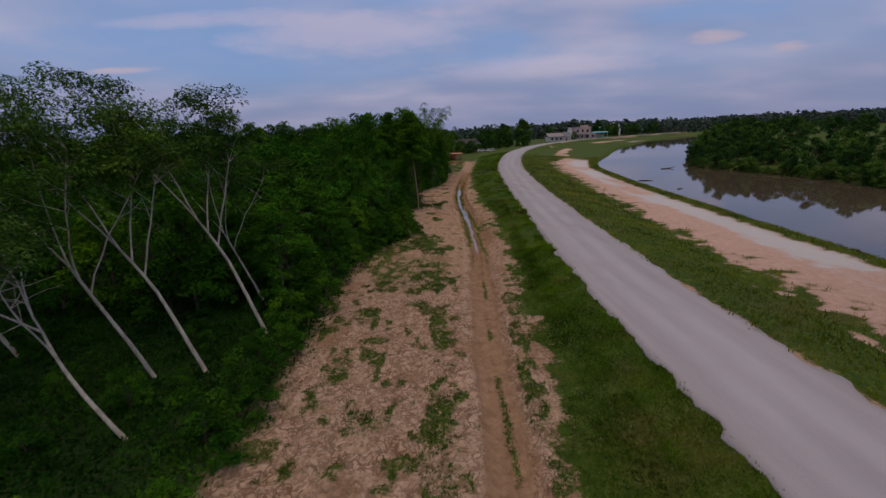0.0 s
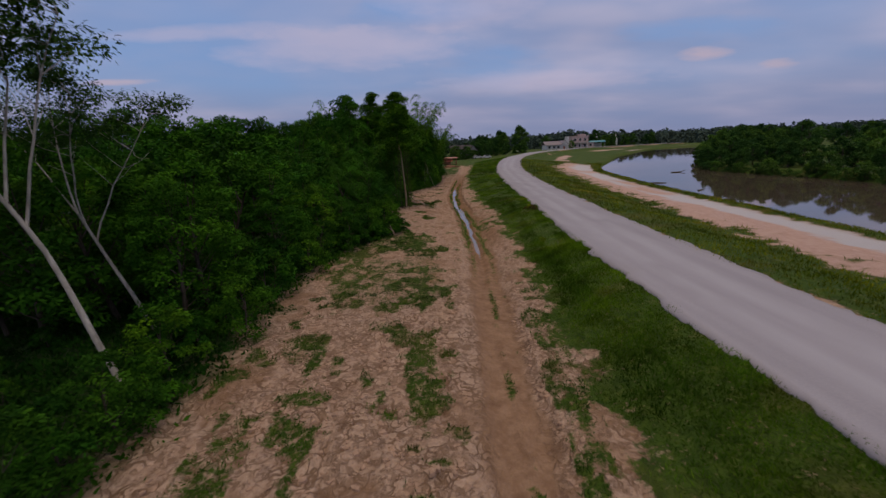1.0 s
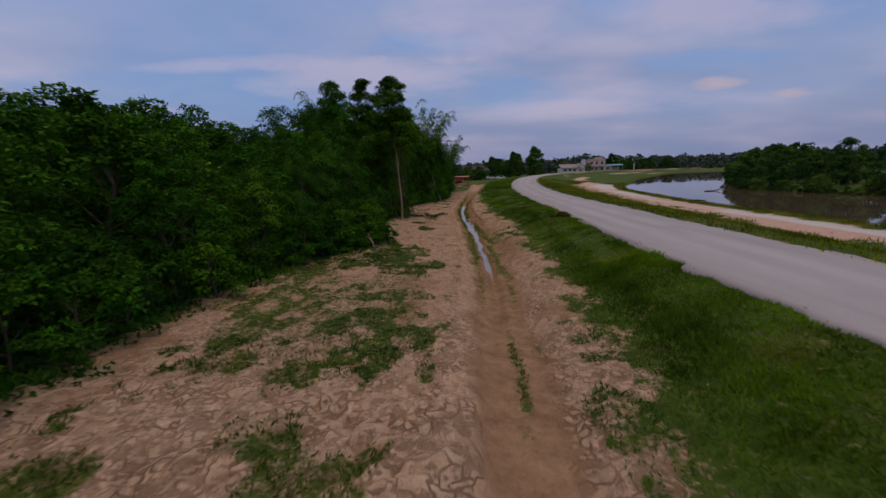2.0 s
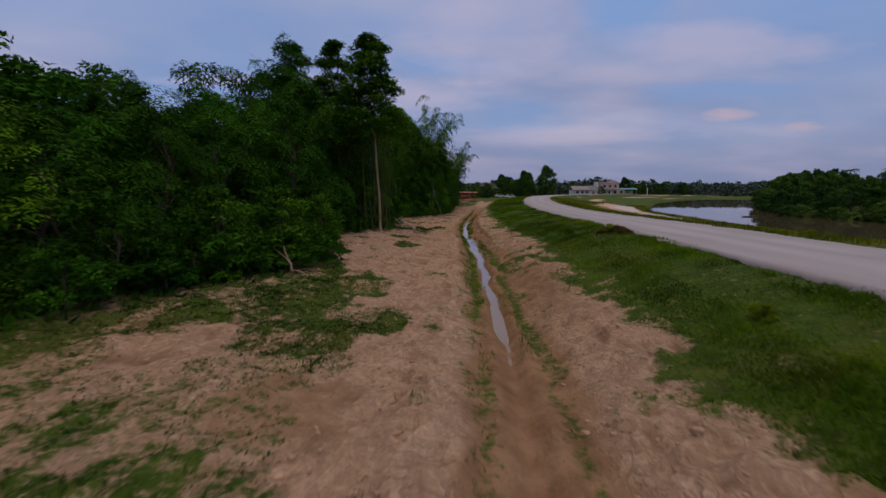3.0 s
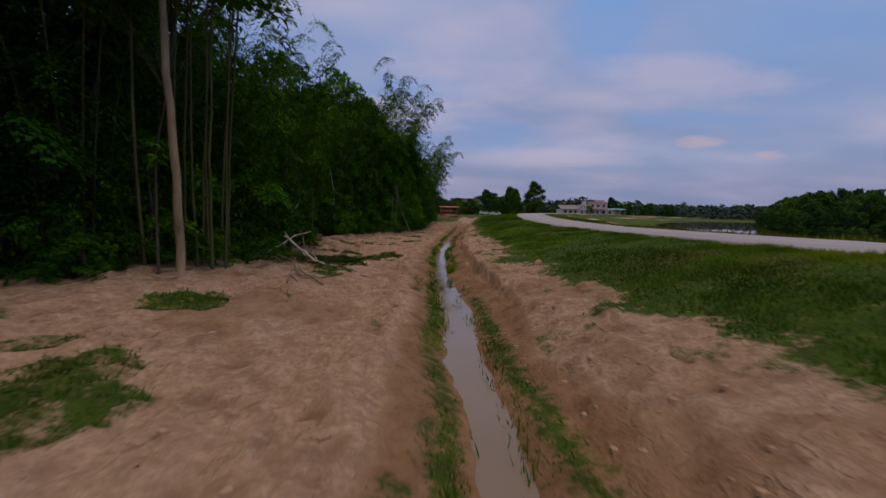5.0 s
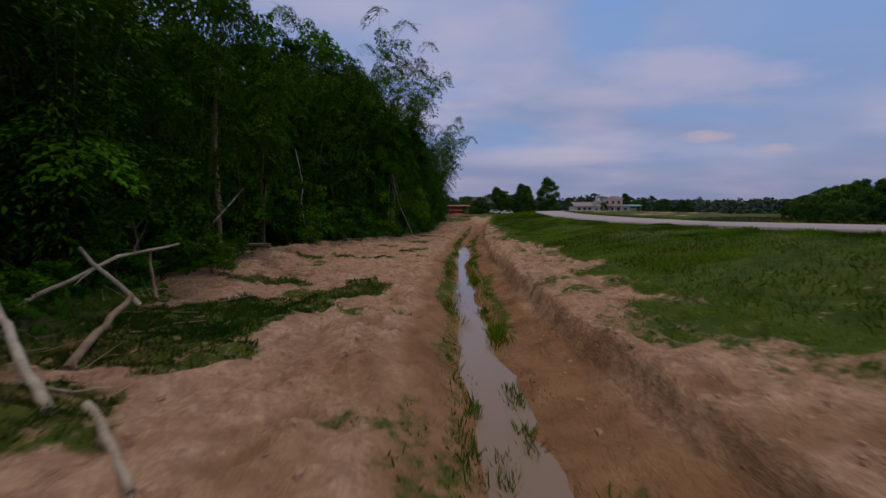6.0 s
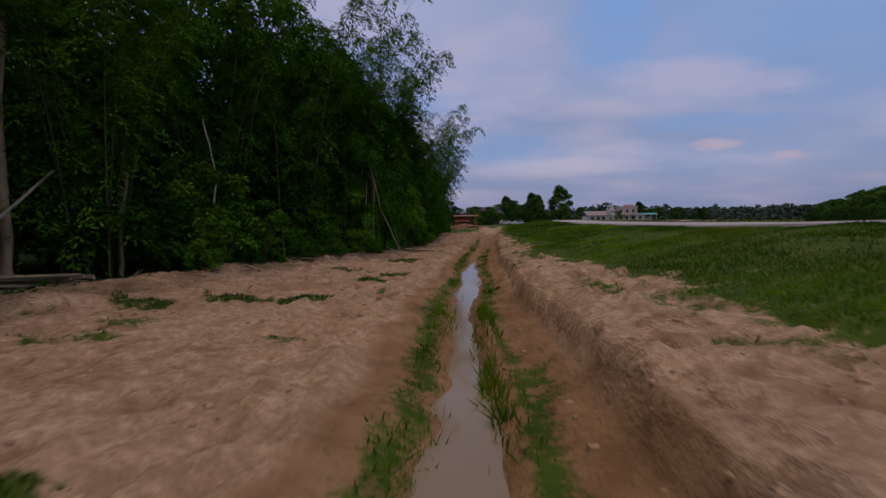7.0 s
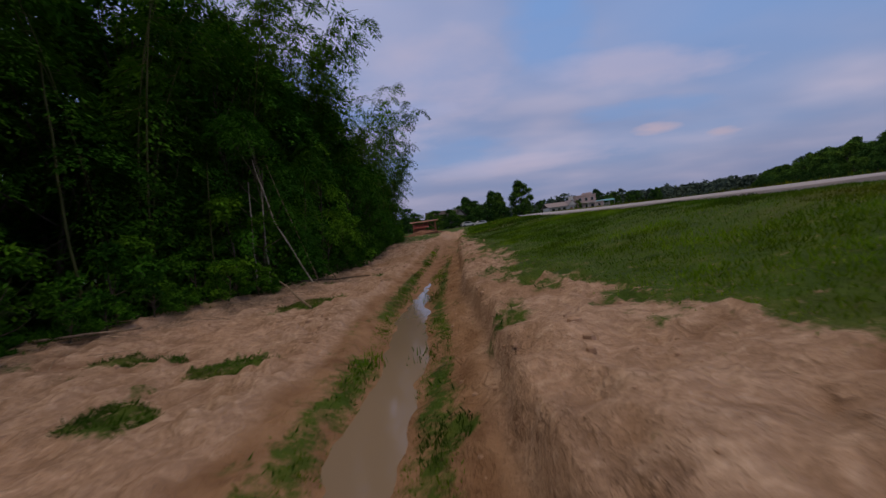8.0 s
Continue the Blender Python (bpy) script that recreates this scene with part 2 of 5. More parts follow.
    turf = a.ramp(mid, [(0.28, (0.026, 0.052, 0.007)), (0.55, (0.055, 0.094, 0.012)), (0.8, (0.098, 0.118, 0.020))])
    turf = a.mix(a.ramp(a.noise(0.30, 4.0, 0.6), [(0.50, 0.0), (0.68, 0.55)]), turf, (0.105, 0.092, 0.028))
    tuft = a.math("ADD", a.attr("grass"), a.math("MULTIPLY", a.math("SUBTRACT", a.noise(7.0, 6.0, 0.72), 0.5), 2.4))
    c = a.mix(a.ramp(tuft, [(0.36, 0.0), (0.80, 1.0)]), c, turf)
    # ground on the wood's side of its edge turns near-black green
    forest_floor = a.ramp(mid, [(0.3, (0.010, 0.022, 0.005)), (0.7, (0.028, 0.060, 0.014))])
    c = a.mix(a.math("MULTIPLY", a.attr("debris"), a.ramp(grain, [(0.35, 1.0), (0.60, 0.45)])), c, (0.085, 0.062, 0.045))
    c = a.mix(a.attr("forest_floor"), c, forest_floor)
    a.colour(c)
    h = a.math("ADD", a.math("ADD", a.math("MULTIPLY", grain, 0.4), a.math("MULTIPLY", crumb, 0.7)), a.math("MULTIPLY", mid, 0.8))
    h = a.math("SUBTRACT", h, a.math("ADD", a.math("MULTIPLY", crack_mask, 0.6), a.math("MULTIPLY", pit_mask, 0.7)))
    return a.bump(h, 0.8, 0.08).m


def make_road_material():
    a = Mat("road_concrete", 0.92, 0.2)
    n = a.noise(0.5, 4.0, 0.55, (2.0, 0.25, 1))
    g = a.noise(30.0, 4.0, 0.7)
    c = a.ramp(n, [(0.3, (0.290, 0.268, 0.300)), (0.7, (0.370, 0.345, 0.385))])
    c = a.mix(a.ramp(g, [(0.35, 0.30), (0.6, 0.0)]), c, (0.225, 0.205, 0.220))
    c = a.mix(a.attr("dust"), c, (0.300, 0.265, 0.270))
    c = a.mix(a.attr("wheel"), c, (0.400, 0.378, 0.420))
    a.colour(c)
    return a.bump(g, 0.5, 0.01).m


def make_water(name, body, rough, wave, strength):
    a = Mat(name, rough, 0.5)
    a.p.inputs["IOR"].default_value = 1.33
    n = a.noise(0.25, 3.0)
    a.colour(a.ramp(n, [(0.3, tuple(v * 0.85 for v in body)), (0.7, body)]))
    return a.bump(a.noise(wave, 3.0), strength, 0.02).m


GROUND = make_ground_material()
ROAD = make_road_material()
DITCH_WATER = make_water("ditch_water", (0.240, 0.180, 0.130), 0.06, 3.0, 0.05)
RIVER_WATER = make_water("river_water", (0.085, 0.064, 0.048), 0.03, 1.2, 0.09)


def plain(name, c, rough=0.8, vary=0.15, scale=1.5, spec=0.25, metal=0.0):
    a = Mat(name, rough, spec, metal)
    n = a.noise(scale, 5.0, 0.6)
    lo, hi = tuple(v * (1 - vary) for v in c), tuple(min(1, v * (1 + vary)) for v in c)
    a.colour(a.ramp(n, [(0.3, lo), (0.7, hi)]))
    return a.bump(a.noise(scale * 8, 3.0), 0.25, 0.01).m


# ---- mesh tools ----
rng = np.random.default_rng(7)


class Shape:
    """Collects vertices and faces of one mesh."""

    def __init__(self):
        self.v, self.f = [], []

    def tube(self, pts, radii, sides=6, cap=True):
        pts = [Vector(p) for p in pts]
        base = len(self.v)
        for i, p in enumerate(pts):
            d = (pts[min(i + 1, len(pts) - 1)] - pts[max(i - 1, 0)]).normalized()
            a = d.cross(Vector((0.31, 0.95, 0.05))).normalized()
            b = d.cross(a)
            for k in range(sides):
                w = 2 * math.pi * k / sides
                self.v.append(p + radii[i] * (math.cos(w) * a + math.sin(w) * b))
        for i in range(len(pts) - 1):
            for k in range(sides):
                k2 = (k + 1) % sides
                self.f.append((base + i * sides + k, base + i * sides + k2, base + (i + 1) * sides + k2, base + (i + 1) * sides + k))
        if cap:
            self.f.append(tuple(base + k for k in range(sides)))
            self.f.append(tuple(base + (len(pts) - 1) * sides + k for k in reversed(range(sides))))
        return self

    def box(self, lo, hi):
        b = len(self.v)
        for z in (lo[2], hi[2]):
            for x, y in ((lo[0], lo[1]), (hi[0], lo[1]), (hi[0], hi[1]), (lo[0], hi[1])):
                self.v.append(Vector((x, y, z)))
        for q in ((0, 3, 2, 1), (4, 5, 6, 7), (0, 1, 5, 4), (1, 2, 6, 5), (2, 3, 7, 6), (3, 0, 4, 7)):
            self.f.append(tuple(b + i for i in q))
        return self

    def prism(self, outline, axis, lo, hi):
        """An outline in two axes, pushed along the third."""
        b, n = len(self.v), len(outline)
        for w in (lo, hi):
            for p, q in outline:
                self.v.append(Vector((w, p, q) if axis == "x" else (p, w, q) if axis == "y" else (p, q, w)))
        self.f.append(tuple(b + i for i in reversed(range(n))))
        self.f.append(tuple(b + n + i for i in range(n)))
        for i in range(n):
            j = (i + 1) % n
            self.f.append((b + i, b + j, b + n + j, b + n + i))
        return self

    def mesh(self, name, material, smooth=False):
        me = bpy.data.meshes.new(name)
        me.from_pydata([tuple(v) for v in self.v], [], self.f)
        me.materials.append(material)
        if smooth:
            me.shade_smooth()
        return me


def quads_mesh(name, v, material, tone=None):
    """A mesh of loose quads from an array (n, 4, 3); tone runs from dark to bright leaves, 0 to 1."""
    n = len(v)
    me = bpy.data.meshes.new(name)
    me.vertices.add(4 * n), me.loops.add(4 * n), me.polygons.add(n)
    me.vertices.foreach_set("co", v.reshape(-1).astype(np.float32))
    me.loops.foreach_set("vertex_index", np.arange(4 * n, dtype=np.int32))
    me.polygons.foreach_set("loop_start", np.arange(0, 4 * n, 4, dtype=np.int32))
    me.materials.append(material)
    me.update(calc_edges=True)
    tone = np.full(n, 0.5) if tone is None else np.clip(tone, 0, 1)
    me.attributes.new("tone", "FLOAT", "FACE").data.foreach_set("value", tone.astype(np.float32))
    return me


def unit(a):
    return a / np.maximum(np.linalg.norm(a, axis=-1, keepdims=True), 1e-9)


def leaf_quads(p, d, length, width, fold=0.18, facing=None):
    """Leaves from their foot p along d: pointed, folded along the middle."""
    n = len(p)
    s = unit(np.cross(d, rng.normal(size=(n, 3)) if facing is None else facing))
    up = np.cross(s, d)
    length, width = np.broadcast_to(length, n)[:, None], np.broadcast_to(width, n)[:, None]
    mid = p + d * length * 0.45
    return np.stack([p, mid + s * width / 2 + up * width * fold, p + d * length, mid - s * width / 2 + up * width * fold], 1)


def clump_leaves(centres, radii, per, length, width, droop=0.2, flat=0.62):
    """Leaves on the outer part of round clumps."""
    centres, radii = np.repeat(np.asarray(centres, float), per, 0), np.repeat(np.asarray(radii, float), per)
    n = len(centres)
    o = unit(rng.normal(size=(n, 3)))
    o[:, 2] = np.where(rng.uniform(0, 1, n) < 0.70, np.abs(o[:, 2]), o[:, 2])
    r = radii * rng.uniform(0.35, 1.0, n) ** 0.5
    p = centres + o * r[:, None] * (1, 1, flat)
    face = unit(o * 0.9 + (0, 0, 0.55) + rng.normal(size=(n, 3)) * 0.22)
    d = rng.normal(size=(n, 3)) + o * 0.5 + (0, 0, -1.6 * droop)
    d = unit(d - face * np.sum(d * face, 1, keepdims=True) + o * 0.25)
    k = rng.uniform(0.7, 1.3, n)
    return leaf_quads(p, d, length * k, width * k, 0.18, face)


def spray_leaves(origins, outs, lengths, per, leaf, width, sag=0.75, rise=0.3):
    """Leaves on arching sprays: each leaves its origin outwards, rises a little and droops at the tip."""
    origins, outs = np.repeat(np.asarray(origins, float), per, 0), np.repeat(np.asarray(outs, float), per, 0)
    size = np.repeat(np.asarray(lengths, float), per)
    n = len(origins)
    outs = unit(outs * (1, 1, 0) + 1e-6)
    side = np.cross(outs, (0, 0, 1))
    q, u = rng.uniform(0.0, 1.0, n) ** 0.8, rng.uniform(-1, 1, n)
    half = size * 0.42 * np.sin(np.pi * (0.12 + 0.84 * q)) ** 0.7
    lift = size * (rise * q - (rise + sag) * q * q) - 0.45 * half * u * u + rng.normal(size=n) * size * 0.055
    p = origins + outs * (size * q)[:, None] + side * (half * u)[:, None]
    p[:, 2] += lift
    face = unit(outs * (0.7 * q)[:, None] + side * (0.45 * u)[:, None] + (0, 0, 0.9) + rng.normal(size=(n, 3)) * 0.19)
    d = outs * 0.8 + side * (0.9 * u)[:, None] + (0, 0, -0.55) + rng.normal(size=(n, 3)) * 0.35
    d = unit(d - 0.8 * face * np.sum(d * face, 1, keepdims=True))
    k = rng.uniform(0.7, 1.3, n)
    return leaf_quads(p, d, leaf * k, width * k, 0.18, face)


def part(name, mesh, parent, label=""):
    ob = new(name, mesh)
    ob.parent = parent
    if label:
        ob["label"] = label
    return ob


def thing(name, label, category, group="", kind=""):
    return tagged(new(name), label, category, group, kind)


def scatter(proto, places):
    """Puts a built thing and copies of it at poses."""
    out = [proto]
    proto.matrix_basis = places[0]
    for m in places[1:]:
        c = copy_thing(proto, Matrix.Identity(4))
        c.matrix_basis = m
        out.append(c)
    return out


def stand(x, y, z, turn=0.0, size=1.0, tall=None):
    return Matrix.LocRotScale((x, y, z), Euler((0, 0, turn)), (size, size, tall or size))


# ---- plan of the place: lines along the way, x against y ----
def line(*pts):
    ys, xs = [p[0] for p in pts], [p[1] for p in pts]
    return lambda y: np.interp(y, ys, xs)


def smooth_line(*pts):
    ys, xs = np.array([p[0] for p in pts], float), np.array([p[1] for p in pts], float)
    m = np.gradient(xs, ys)

    def at(y):
        y = np.asarray(y, float)
        i = np.clip(np.searchsorted(ys, y) - 1, 0, len(ys) - 2)
        h = ys[i + 1] - ys[i]
        t = np.clip((y - ys[i]) / h, 0, 1)
        return (xs[i] * (1 + 2 * t) * (1 - t) ** 2 + m[i] * h * t * (1 - t) ** 2 + xs[i + 1] * t * t * (3 - 2 * t) + m[i + 1] * h * t * t * (t - 1))
    return at


ditch_x = smooth_line((-40, -2.0), (8, 0.85), (19, 1.55), (34, 2.6), (45, 2.95), (52, 2.86), (57, 2.92), (60, 3.0), (63.5, 3.14), (67.4, 3.43), (71.6, 3.72), (76, 4.2), (82, 5.0), (100, 7.5), (136, 12.4), (165, 22))
wood_x = line((-40, -5.6), (8, -5.6), (28, -5.4), (33, -4.0), (36, -2.7), (38.5, -1.9), (40.5, -2.2), (43.5, -3.1), (47, -3.8), (50, -2.9), (52, -1.7), (54, -1.35), (56, -1.7), (58, -2.3), (62, -3.2), (67, -2.5), (70, -1.5), (73, -0.2), (77, 0.9), (84, 1.9), (94, 2.6), (104, 3.2), (117, 3.0), (125, 0))
bank_x = line((-40, 2.0), (11, 2.5), (17, 3.2), (24, 3.9), (31, 4.5), (36, 4.9), (42, 5.2), (52, 4.8), (58, 5.0), (63, 5.3), (72, 5.6), (80, 6.4), (92, 7.4), (105, 9.2), (136, 13.9), (165, 24))
road_l = smooth_line((-60, 6.0), (8, 6.1), (20, 6.45), (35, 7.5), (45, 8.4), (55, 9.3), (75, 11.3), (92, 13.2), (120, 18.4), (147, 25.5), (168, 33.5), (190, 43.5), (216, 61), (240, 85), (270, 114), (300, 145), (340, 190))
road_r = smooth_line((-60, 10.4), (8, 10.6), (20, 11.0), (35, 12.0), (45, 12.9), (55, 13.9), (75, 16.3), (92, 18.4), (120, 24.0), (147, 31.2), (172, 40.7), (190, 49.5), (211, 63.5), (228, 79.0), (250, 99), (275, 125), (300, 151), (340, 197))
sand_l = line((-60.0, 14.5), (15.6, 16.5), (28.0, 18.4), (42.0, 20.0), (66.0, 23.4), (93.6, 27.0), (112.0, 30.5), (126.0, 38.0))
sand_r = line((-60.0, 23.0), (25.0, 26.8), (33.0, 27.5), (41.0, 28.4), (53.0, 29.8), (62.0, 30.9), (73.0, 32.2), (95.0, 35.0), (118.0, 38.5), (126.0, 44.0))
river_l = line((-60.0, 24.0), (30.0, 30.0), (43.0, 31.5), (52.0, 32.8), (70.0, 35.0), (88.0, 37.3), (104.0, 39.8), (118.0, 44.5), (125.0, 47.5), (140.0, 56.0), (177.0, 75.0), (235.0, 117.0), (272.0, 153.0), (300.0, 184.0), (340.0, 232.0))
river_r = line((-60.0, 59.0), (58.7, 62.0), (77.0, 63.0), (88.0, 60.5), (97.0, 58.5), (107.0, 63.5), (118.0, 69.0), (136.1, 80.5), (165.0, 101.0), (232.0, 152.0), (300.0, 206.0), (340.0, 252.0))
rise = line((70, 0.0), (100, 0.45), (132, 1.1), (190, 1.9), (232, 2.4), (1000, 2.4))
road_z = line((30, 1.42), (45, 1.44), (60, 1.36), (80, 1.34), (110, 1.45), (1000, 1.5))


def river_z(y):
    """The water falls gently towards the near end, as the land does."""
    return -1.1 + rise(y)


def hashed(ix, iy, seed):
    h = (ix.astype(np.int64) * 374761393 + iy.astype(np.int64) * 668265263 + seed * 974634777) & 0x7FFFFFFF
    h = ((h ^ (h >> 13)) * 1274126177) & 0x7FFFFFFF
    return ((h ^ (h >> 16)) & 0xFFFF) / 65535.0


def value_noise(x, y, seed=0):
    """Smooth noise from 0 to 1 with features about one unit wide."""
    ix, iy = np.floor(x), np.floor(y)
    fx, fy = x - ix, y - iy
    fx, fy = fx * fx * (3 - 2 * fx), fy * fy * (3 - 2 * fy)
    a, b = hashed(ix, iy, seed), hashed(ix + 1, iy, seed)
    c, d = hashed(ix, iy + 1, seed), hashed(ix + 1, iy + 1, seed)
    return (a * (1 - fx) + b * fx) * (1 - fy) + (c * (1 - fx) + d * fx) * fy


def fractal(x, y, seed=0, octaves=4):
    out, amp, total = 0, 1.0, 0.0
    for k in range(octaves):
        out = out + amp * value_noise(x * 2**k + 17.3 * k, y * 2**k - 9.1 * k, seed + k)
        total, amp = total + amp, amp * 0.55
    return out / total


def step(a, b, v):
    t = np.clip((v - a) / (b - a), 0, 1)
    return t * t * (3 - 2 * t)


# weed patches on the bare soil: x, y, half width, half length
WEEDS = ((-0.7, 11.5, 0.6, 3.4), (-0.45, 18.6, 0.5, 2.8), (-0.6, 36.2, 0.9, 1.0), (-0.7, 32.2, 1.4, 2.0), (-1.1, 34.9, 1.5, 1.5), (-1.6, 21.5, 0.9, 0.9), (-2.6, 27.5, 2.8, 3.6), (-1.9, 24.6, 2.9, 2.1), (-0.6, 26.4, 1.0, 3.0), (-0.6, 30, 1.0, 3.5), (-2.3, 35.6, 2.2, 2.8),
         (-3.8, 31, 1.9, 3.4), (-4.4, 35.5, 1.6, 2.4), (-2.2, 38.2, 1.0, 1.4), (-0.2, 44.5, 0.8, 1.3), (-1.0, 47.5, 0.8, 0.7), (0.85, 57.2, 0.7, 0.8), (0.1, 55.8, 0.8, 0.7), (-0.1, 54.6, 0.8, 0.7), (0.15, 53.4, 0.6, 0.6), (-0.1, 52.2, 0.45, 0.4), (-1.0, 54.0, 1.1, 1.3), (-0.5, 55.2, 0.7, 0.9), (0.1, 51.9, 0.55, 0.28), (-1.9, 52.8, 0.4, 0.2), (0.1, 51.2, 0.4, 0.2), (1.0, 58.2, 0.5, 0.5), (-1.0, 58.2, 0.9, 0.5), (0.45, 63.7, 0.4, 0.45), (-0.5, 63.7, 0.6, 0.4),
         (0.2, 68.4, 0.8, 0.5), (1.6, 67.6, 0.5, 0.4), (1.26, 66.4, 0.4, 0.35), (-1.6, 63.0, 0.5, 0.4), (3.85, 65.6, 0.2, 0.35), (1.4, 72.0, 0.6, 0.8), (-1.2, 33.4, 1.2, 1.8), (-3.2, 33.8, 1.9, 2.8), (5.4, 40.2, 1.0, 1.6), (4.6, 36.7, 0.4, 0.8), (3.8, 40.4, 0.5, 1.1), (2.9, 21, 0.35, 2.5), (2.3, 13, 0.35, 3.0), (2.65, 17, 0.4, 2.6), (0.2, 33.2, 0.7, 1.3), (-0.4, 31.5, 0.9, 1.2), (-1.7, 53.8, 1.0, 1.6), (-2.2, 55.6, 0.9, 1.0), (-2.9, 12.6, 0.8, 0.8), (-4.2, 15.5, 0.7, 1.2), (-3.9, 20.5, 0.8, 1.2))


DITCH_TUFTS = ((3.00, 53.4, 0.07, 0.22), (2.76, 52.3, 0.06, 0.20), (2.98, 52.65, 0.05, 0.18), (3.12, 55.2, 0.06, 0.30), (3.08, 56.5, 0.05, 0.35), (2.62, 53.2, 0.05, 0.2), (3.24, 60.2, 0.06, 0.5), (3.42, 62.8, 0.08, 0.4))


def weed_amount(x, y):
    w = np.zeros_like(x)
    for cx, cy, a, b in WEEDS:
        w = np.maximum(w, 1.15 - ((x - cx) / a) ** 2 - ((y - cy) / b) ** 2)
    return np.clip(w, 0, 1)


def surface(x, y):
    """Height and cover of the ground."""
    x, y = np.broadcast_arrays(np.asarray(x, float), np.asarray(y, float))
    xd, xw, xb, rl, rr = ditch_x(y), wood_x(y), bank_x(y), road_l(y), road_r(y)
    up = rise(y)
    wob = fractal(x * 0.8, y * 0.8, 3, 3) - 0.5
    u = x - xd
    z = np.full_like(x, 0.68)
    # ditch: wet between 30 and 84 m, a shallow rut before and after
    deep = step(21, 35, y) * (1 - step(79, 89, y))
    u = u + 0.16 * (value_noise(y * 0.55, y * 0 + 2.0, 8) - 0.5) + 0.10 * (value_noise(x * 2.5, y * 2.5, 9) - 0.5)
    cut = np.interp(u, (-5.5, -3.0, -1.6, -1.05, -0.65, -0.38, -0.22, 0.0, 0.22, 0.40, 0.75, 0.97, 1.04, 1.45, 2.4), (0.70, 0.52, 0.37, 0.33, 0.22, 0.07, -0.02, -0.08, -0.02, 0.05, 0.15, 0.21, 0.51, 0.56, 0.63))
    gentle = np.interp(u, (0.40, 0.75, 1.50, 2.4), (0.05, 0.17, 0.52, 0.63))
    cut = np.where(u > 0.40, gentle + (cut - gentle) * step(46, 53, y), cut)
    low_side = np.interp(u, (-5.5, -3.0, -1.6, -1.05, -0.65, -0.38), (0.42, 0.27, 0.25, 0.24, 0.18, 0.07))
    cut = np.where(u < -0.38, cut + (low_side - cut) * step(51, 59, y), cut)
    rut = np.interp(u, (-0.95, -0.62, -0.42, -0.25, 0.00, 0.18, 0.38, 0.62, 0.78, 0.92, 1.20), (0.69, 0.67, 0.50, 0.44, 0.43, 0.48, 0.43, 0.44, 0.50, 0.62, 0.67))
    cut = cut + 0.035 * np.exp(-(u / 0.3) ** 2) * (1 - step(31, 36, y)) + 0.13 * np.exp(-((np.abs(u) - 0.27) / 0.14) ** 2) * (1 - step(39, 47, y))
    cut = cut + 0.09 * np.exp(-((u - 0.36) / 0.15) ** 2) * (1 - step(43, 49, y)) * step(38, 44, y) + 0.07 * np.exp(-((u - 0.33) / 0.14) ** 2) * step(54, 56, y) * (1 - step(62, 64, y)) + 0.11 * np.exp(-((np.abs(u) - 0.27) / 0.13) ** 2) * step(59.8, 61.3, y) * (1 - step(63.8, 66, y))
    z = rut + (cut - rut) * deep
    side = np.where(u < 0, -u / 0.85, u / 0.92)
    z += np.where((u < 0), 0.07, 0.03) * np.exp(-((side - 1.45) / 0.35) ** 2) * (0.6 + wob)
    # tread marks across the strip beside the ditch, and a low berm at the wood
    tread = np.exp(-((u + 1.45) / 0.42) ** 2) + np.exp(-((u - 1.6) / 0.35) ** 2) * (y < 40)
    z += 0.030 * tread * np.sin(2 * math.pi * (y + 0.25 * u + 0.6 * wob) / 0.42) * (0.5 + fractal(x * 0.7, y * 0.4, 77, 2))
    z += 0.16 * np.exp(-((x - xw - 0.1) / 0.80) ** 2) * step(56, 61, y) * (1 - step(74, 80, y)) * (0.4 + 1.2 * value_noise(x * 0.9, y * 0.9, 15))
    # bank up to the road
    top = road_z(y)
    slope = step(0.0, 1.0, (x - xb) / np.maximum(rl - xb, 0.5))
    z = np.where(x > xb, z + (top - 0.07 - z) * slope, z)
    z = np.where((x > rl) & (x < rr), top - 0.06, z)
    wl_ = river_l(y)
    sl, sr = np.maximum(sand_l(y), rr + 3.0), np.maximum(sand_r(y), wl_ - 3.2)
    down = step(0.0, 1.0, (x - rr - 0.4) / np.maximum(sl - rr - 0.4, 0.5))
    z = np.where(x >= rr, top - 0.06 + (0.38 - top) * down, z)
    z = z - 0.85 * step(0.0, 1.0, (x - sl) / np.maximum(sr - sl, 1.0)) * (x > sl)
    z = z + 0.12 * np.exp(-((x - sr - 0.8) / 0.8) ** 2) * (1 - step(50, 80, y))
    z = z + up
    bed = step(-1.2, 1.6, x - wl_)
    z = np.where(x > wl_ - 1.2, z + (up - 3.0 - z) * bed, z)
    rv = river_r(y)
    isle = step(-1.2, 2.2, x - rv)
    z = np.where(x > rv - 1.2, up - 3.0 + 2.9 * isle, z)
    behind = y > 335
    z = np.where(behind, 0.7 + up, z)
    # roughness of the soil
    near = (x > xw - 3) & (x < xb + 0.5)
    rough = (fractal(x * 2.0, y * 2.0, 11, 4) - 0.5) * 0.16 + (fractal(x * 6, y * 6, 21, 3) - 0.5) * 0.12
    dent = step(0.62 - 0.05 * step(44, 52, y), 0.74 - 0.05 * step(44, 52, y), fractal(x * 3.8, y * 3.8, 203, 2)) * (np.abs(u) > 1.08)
    lump = -0.05 * dent + np.maximum(0, fractal(x * 3.1, y * 3.1, 33, 2) - 0.62) * 0.35
    calm = 0.30 + 0.70 * step(0.3, 0.9, np.abs(u))
    z = z + np.where(near, (rough + lump) * calm, (fractal(x * 0.5, y * 0.5, 5, 3) - 0.5) * 0.14 * ((x < rl) | (x > rr)))
    # cover
    edge = (fractal(x * 1.1, y * 1.1, 41, 4) - 0.5)
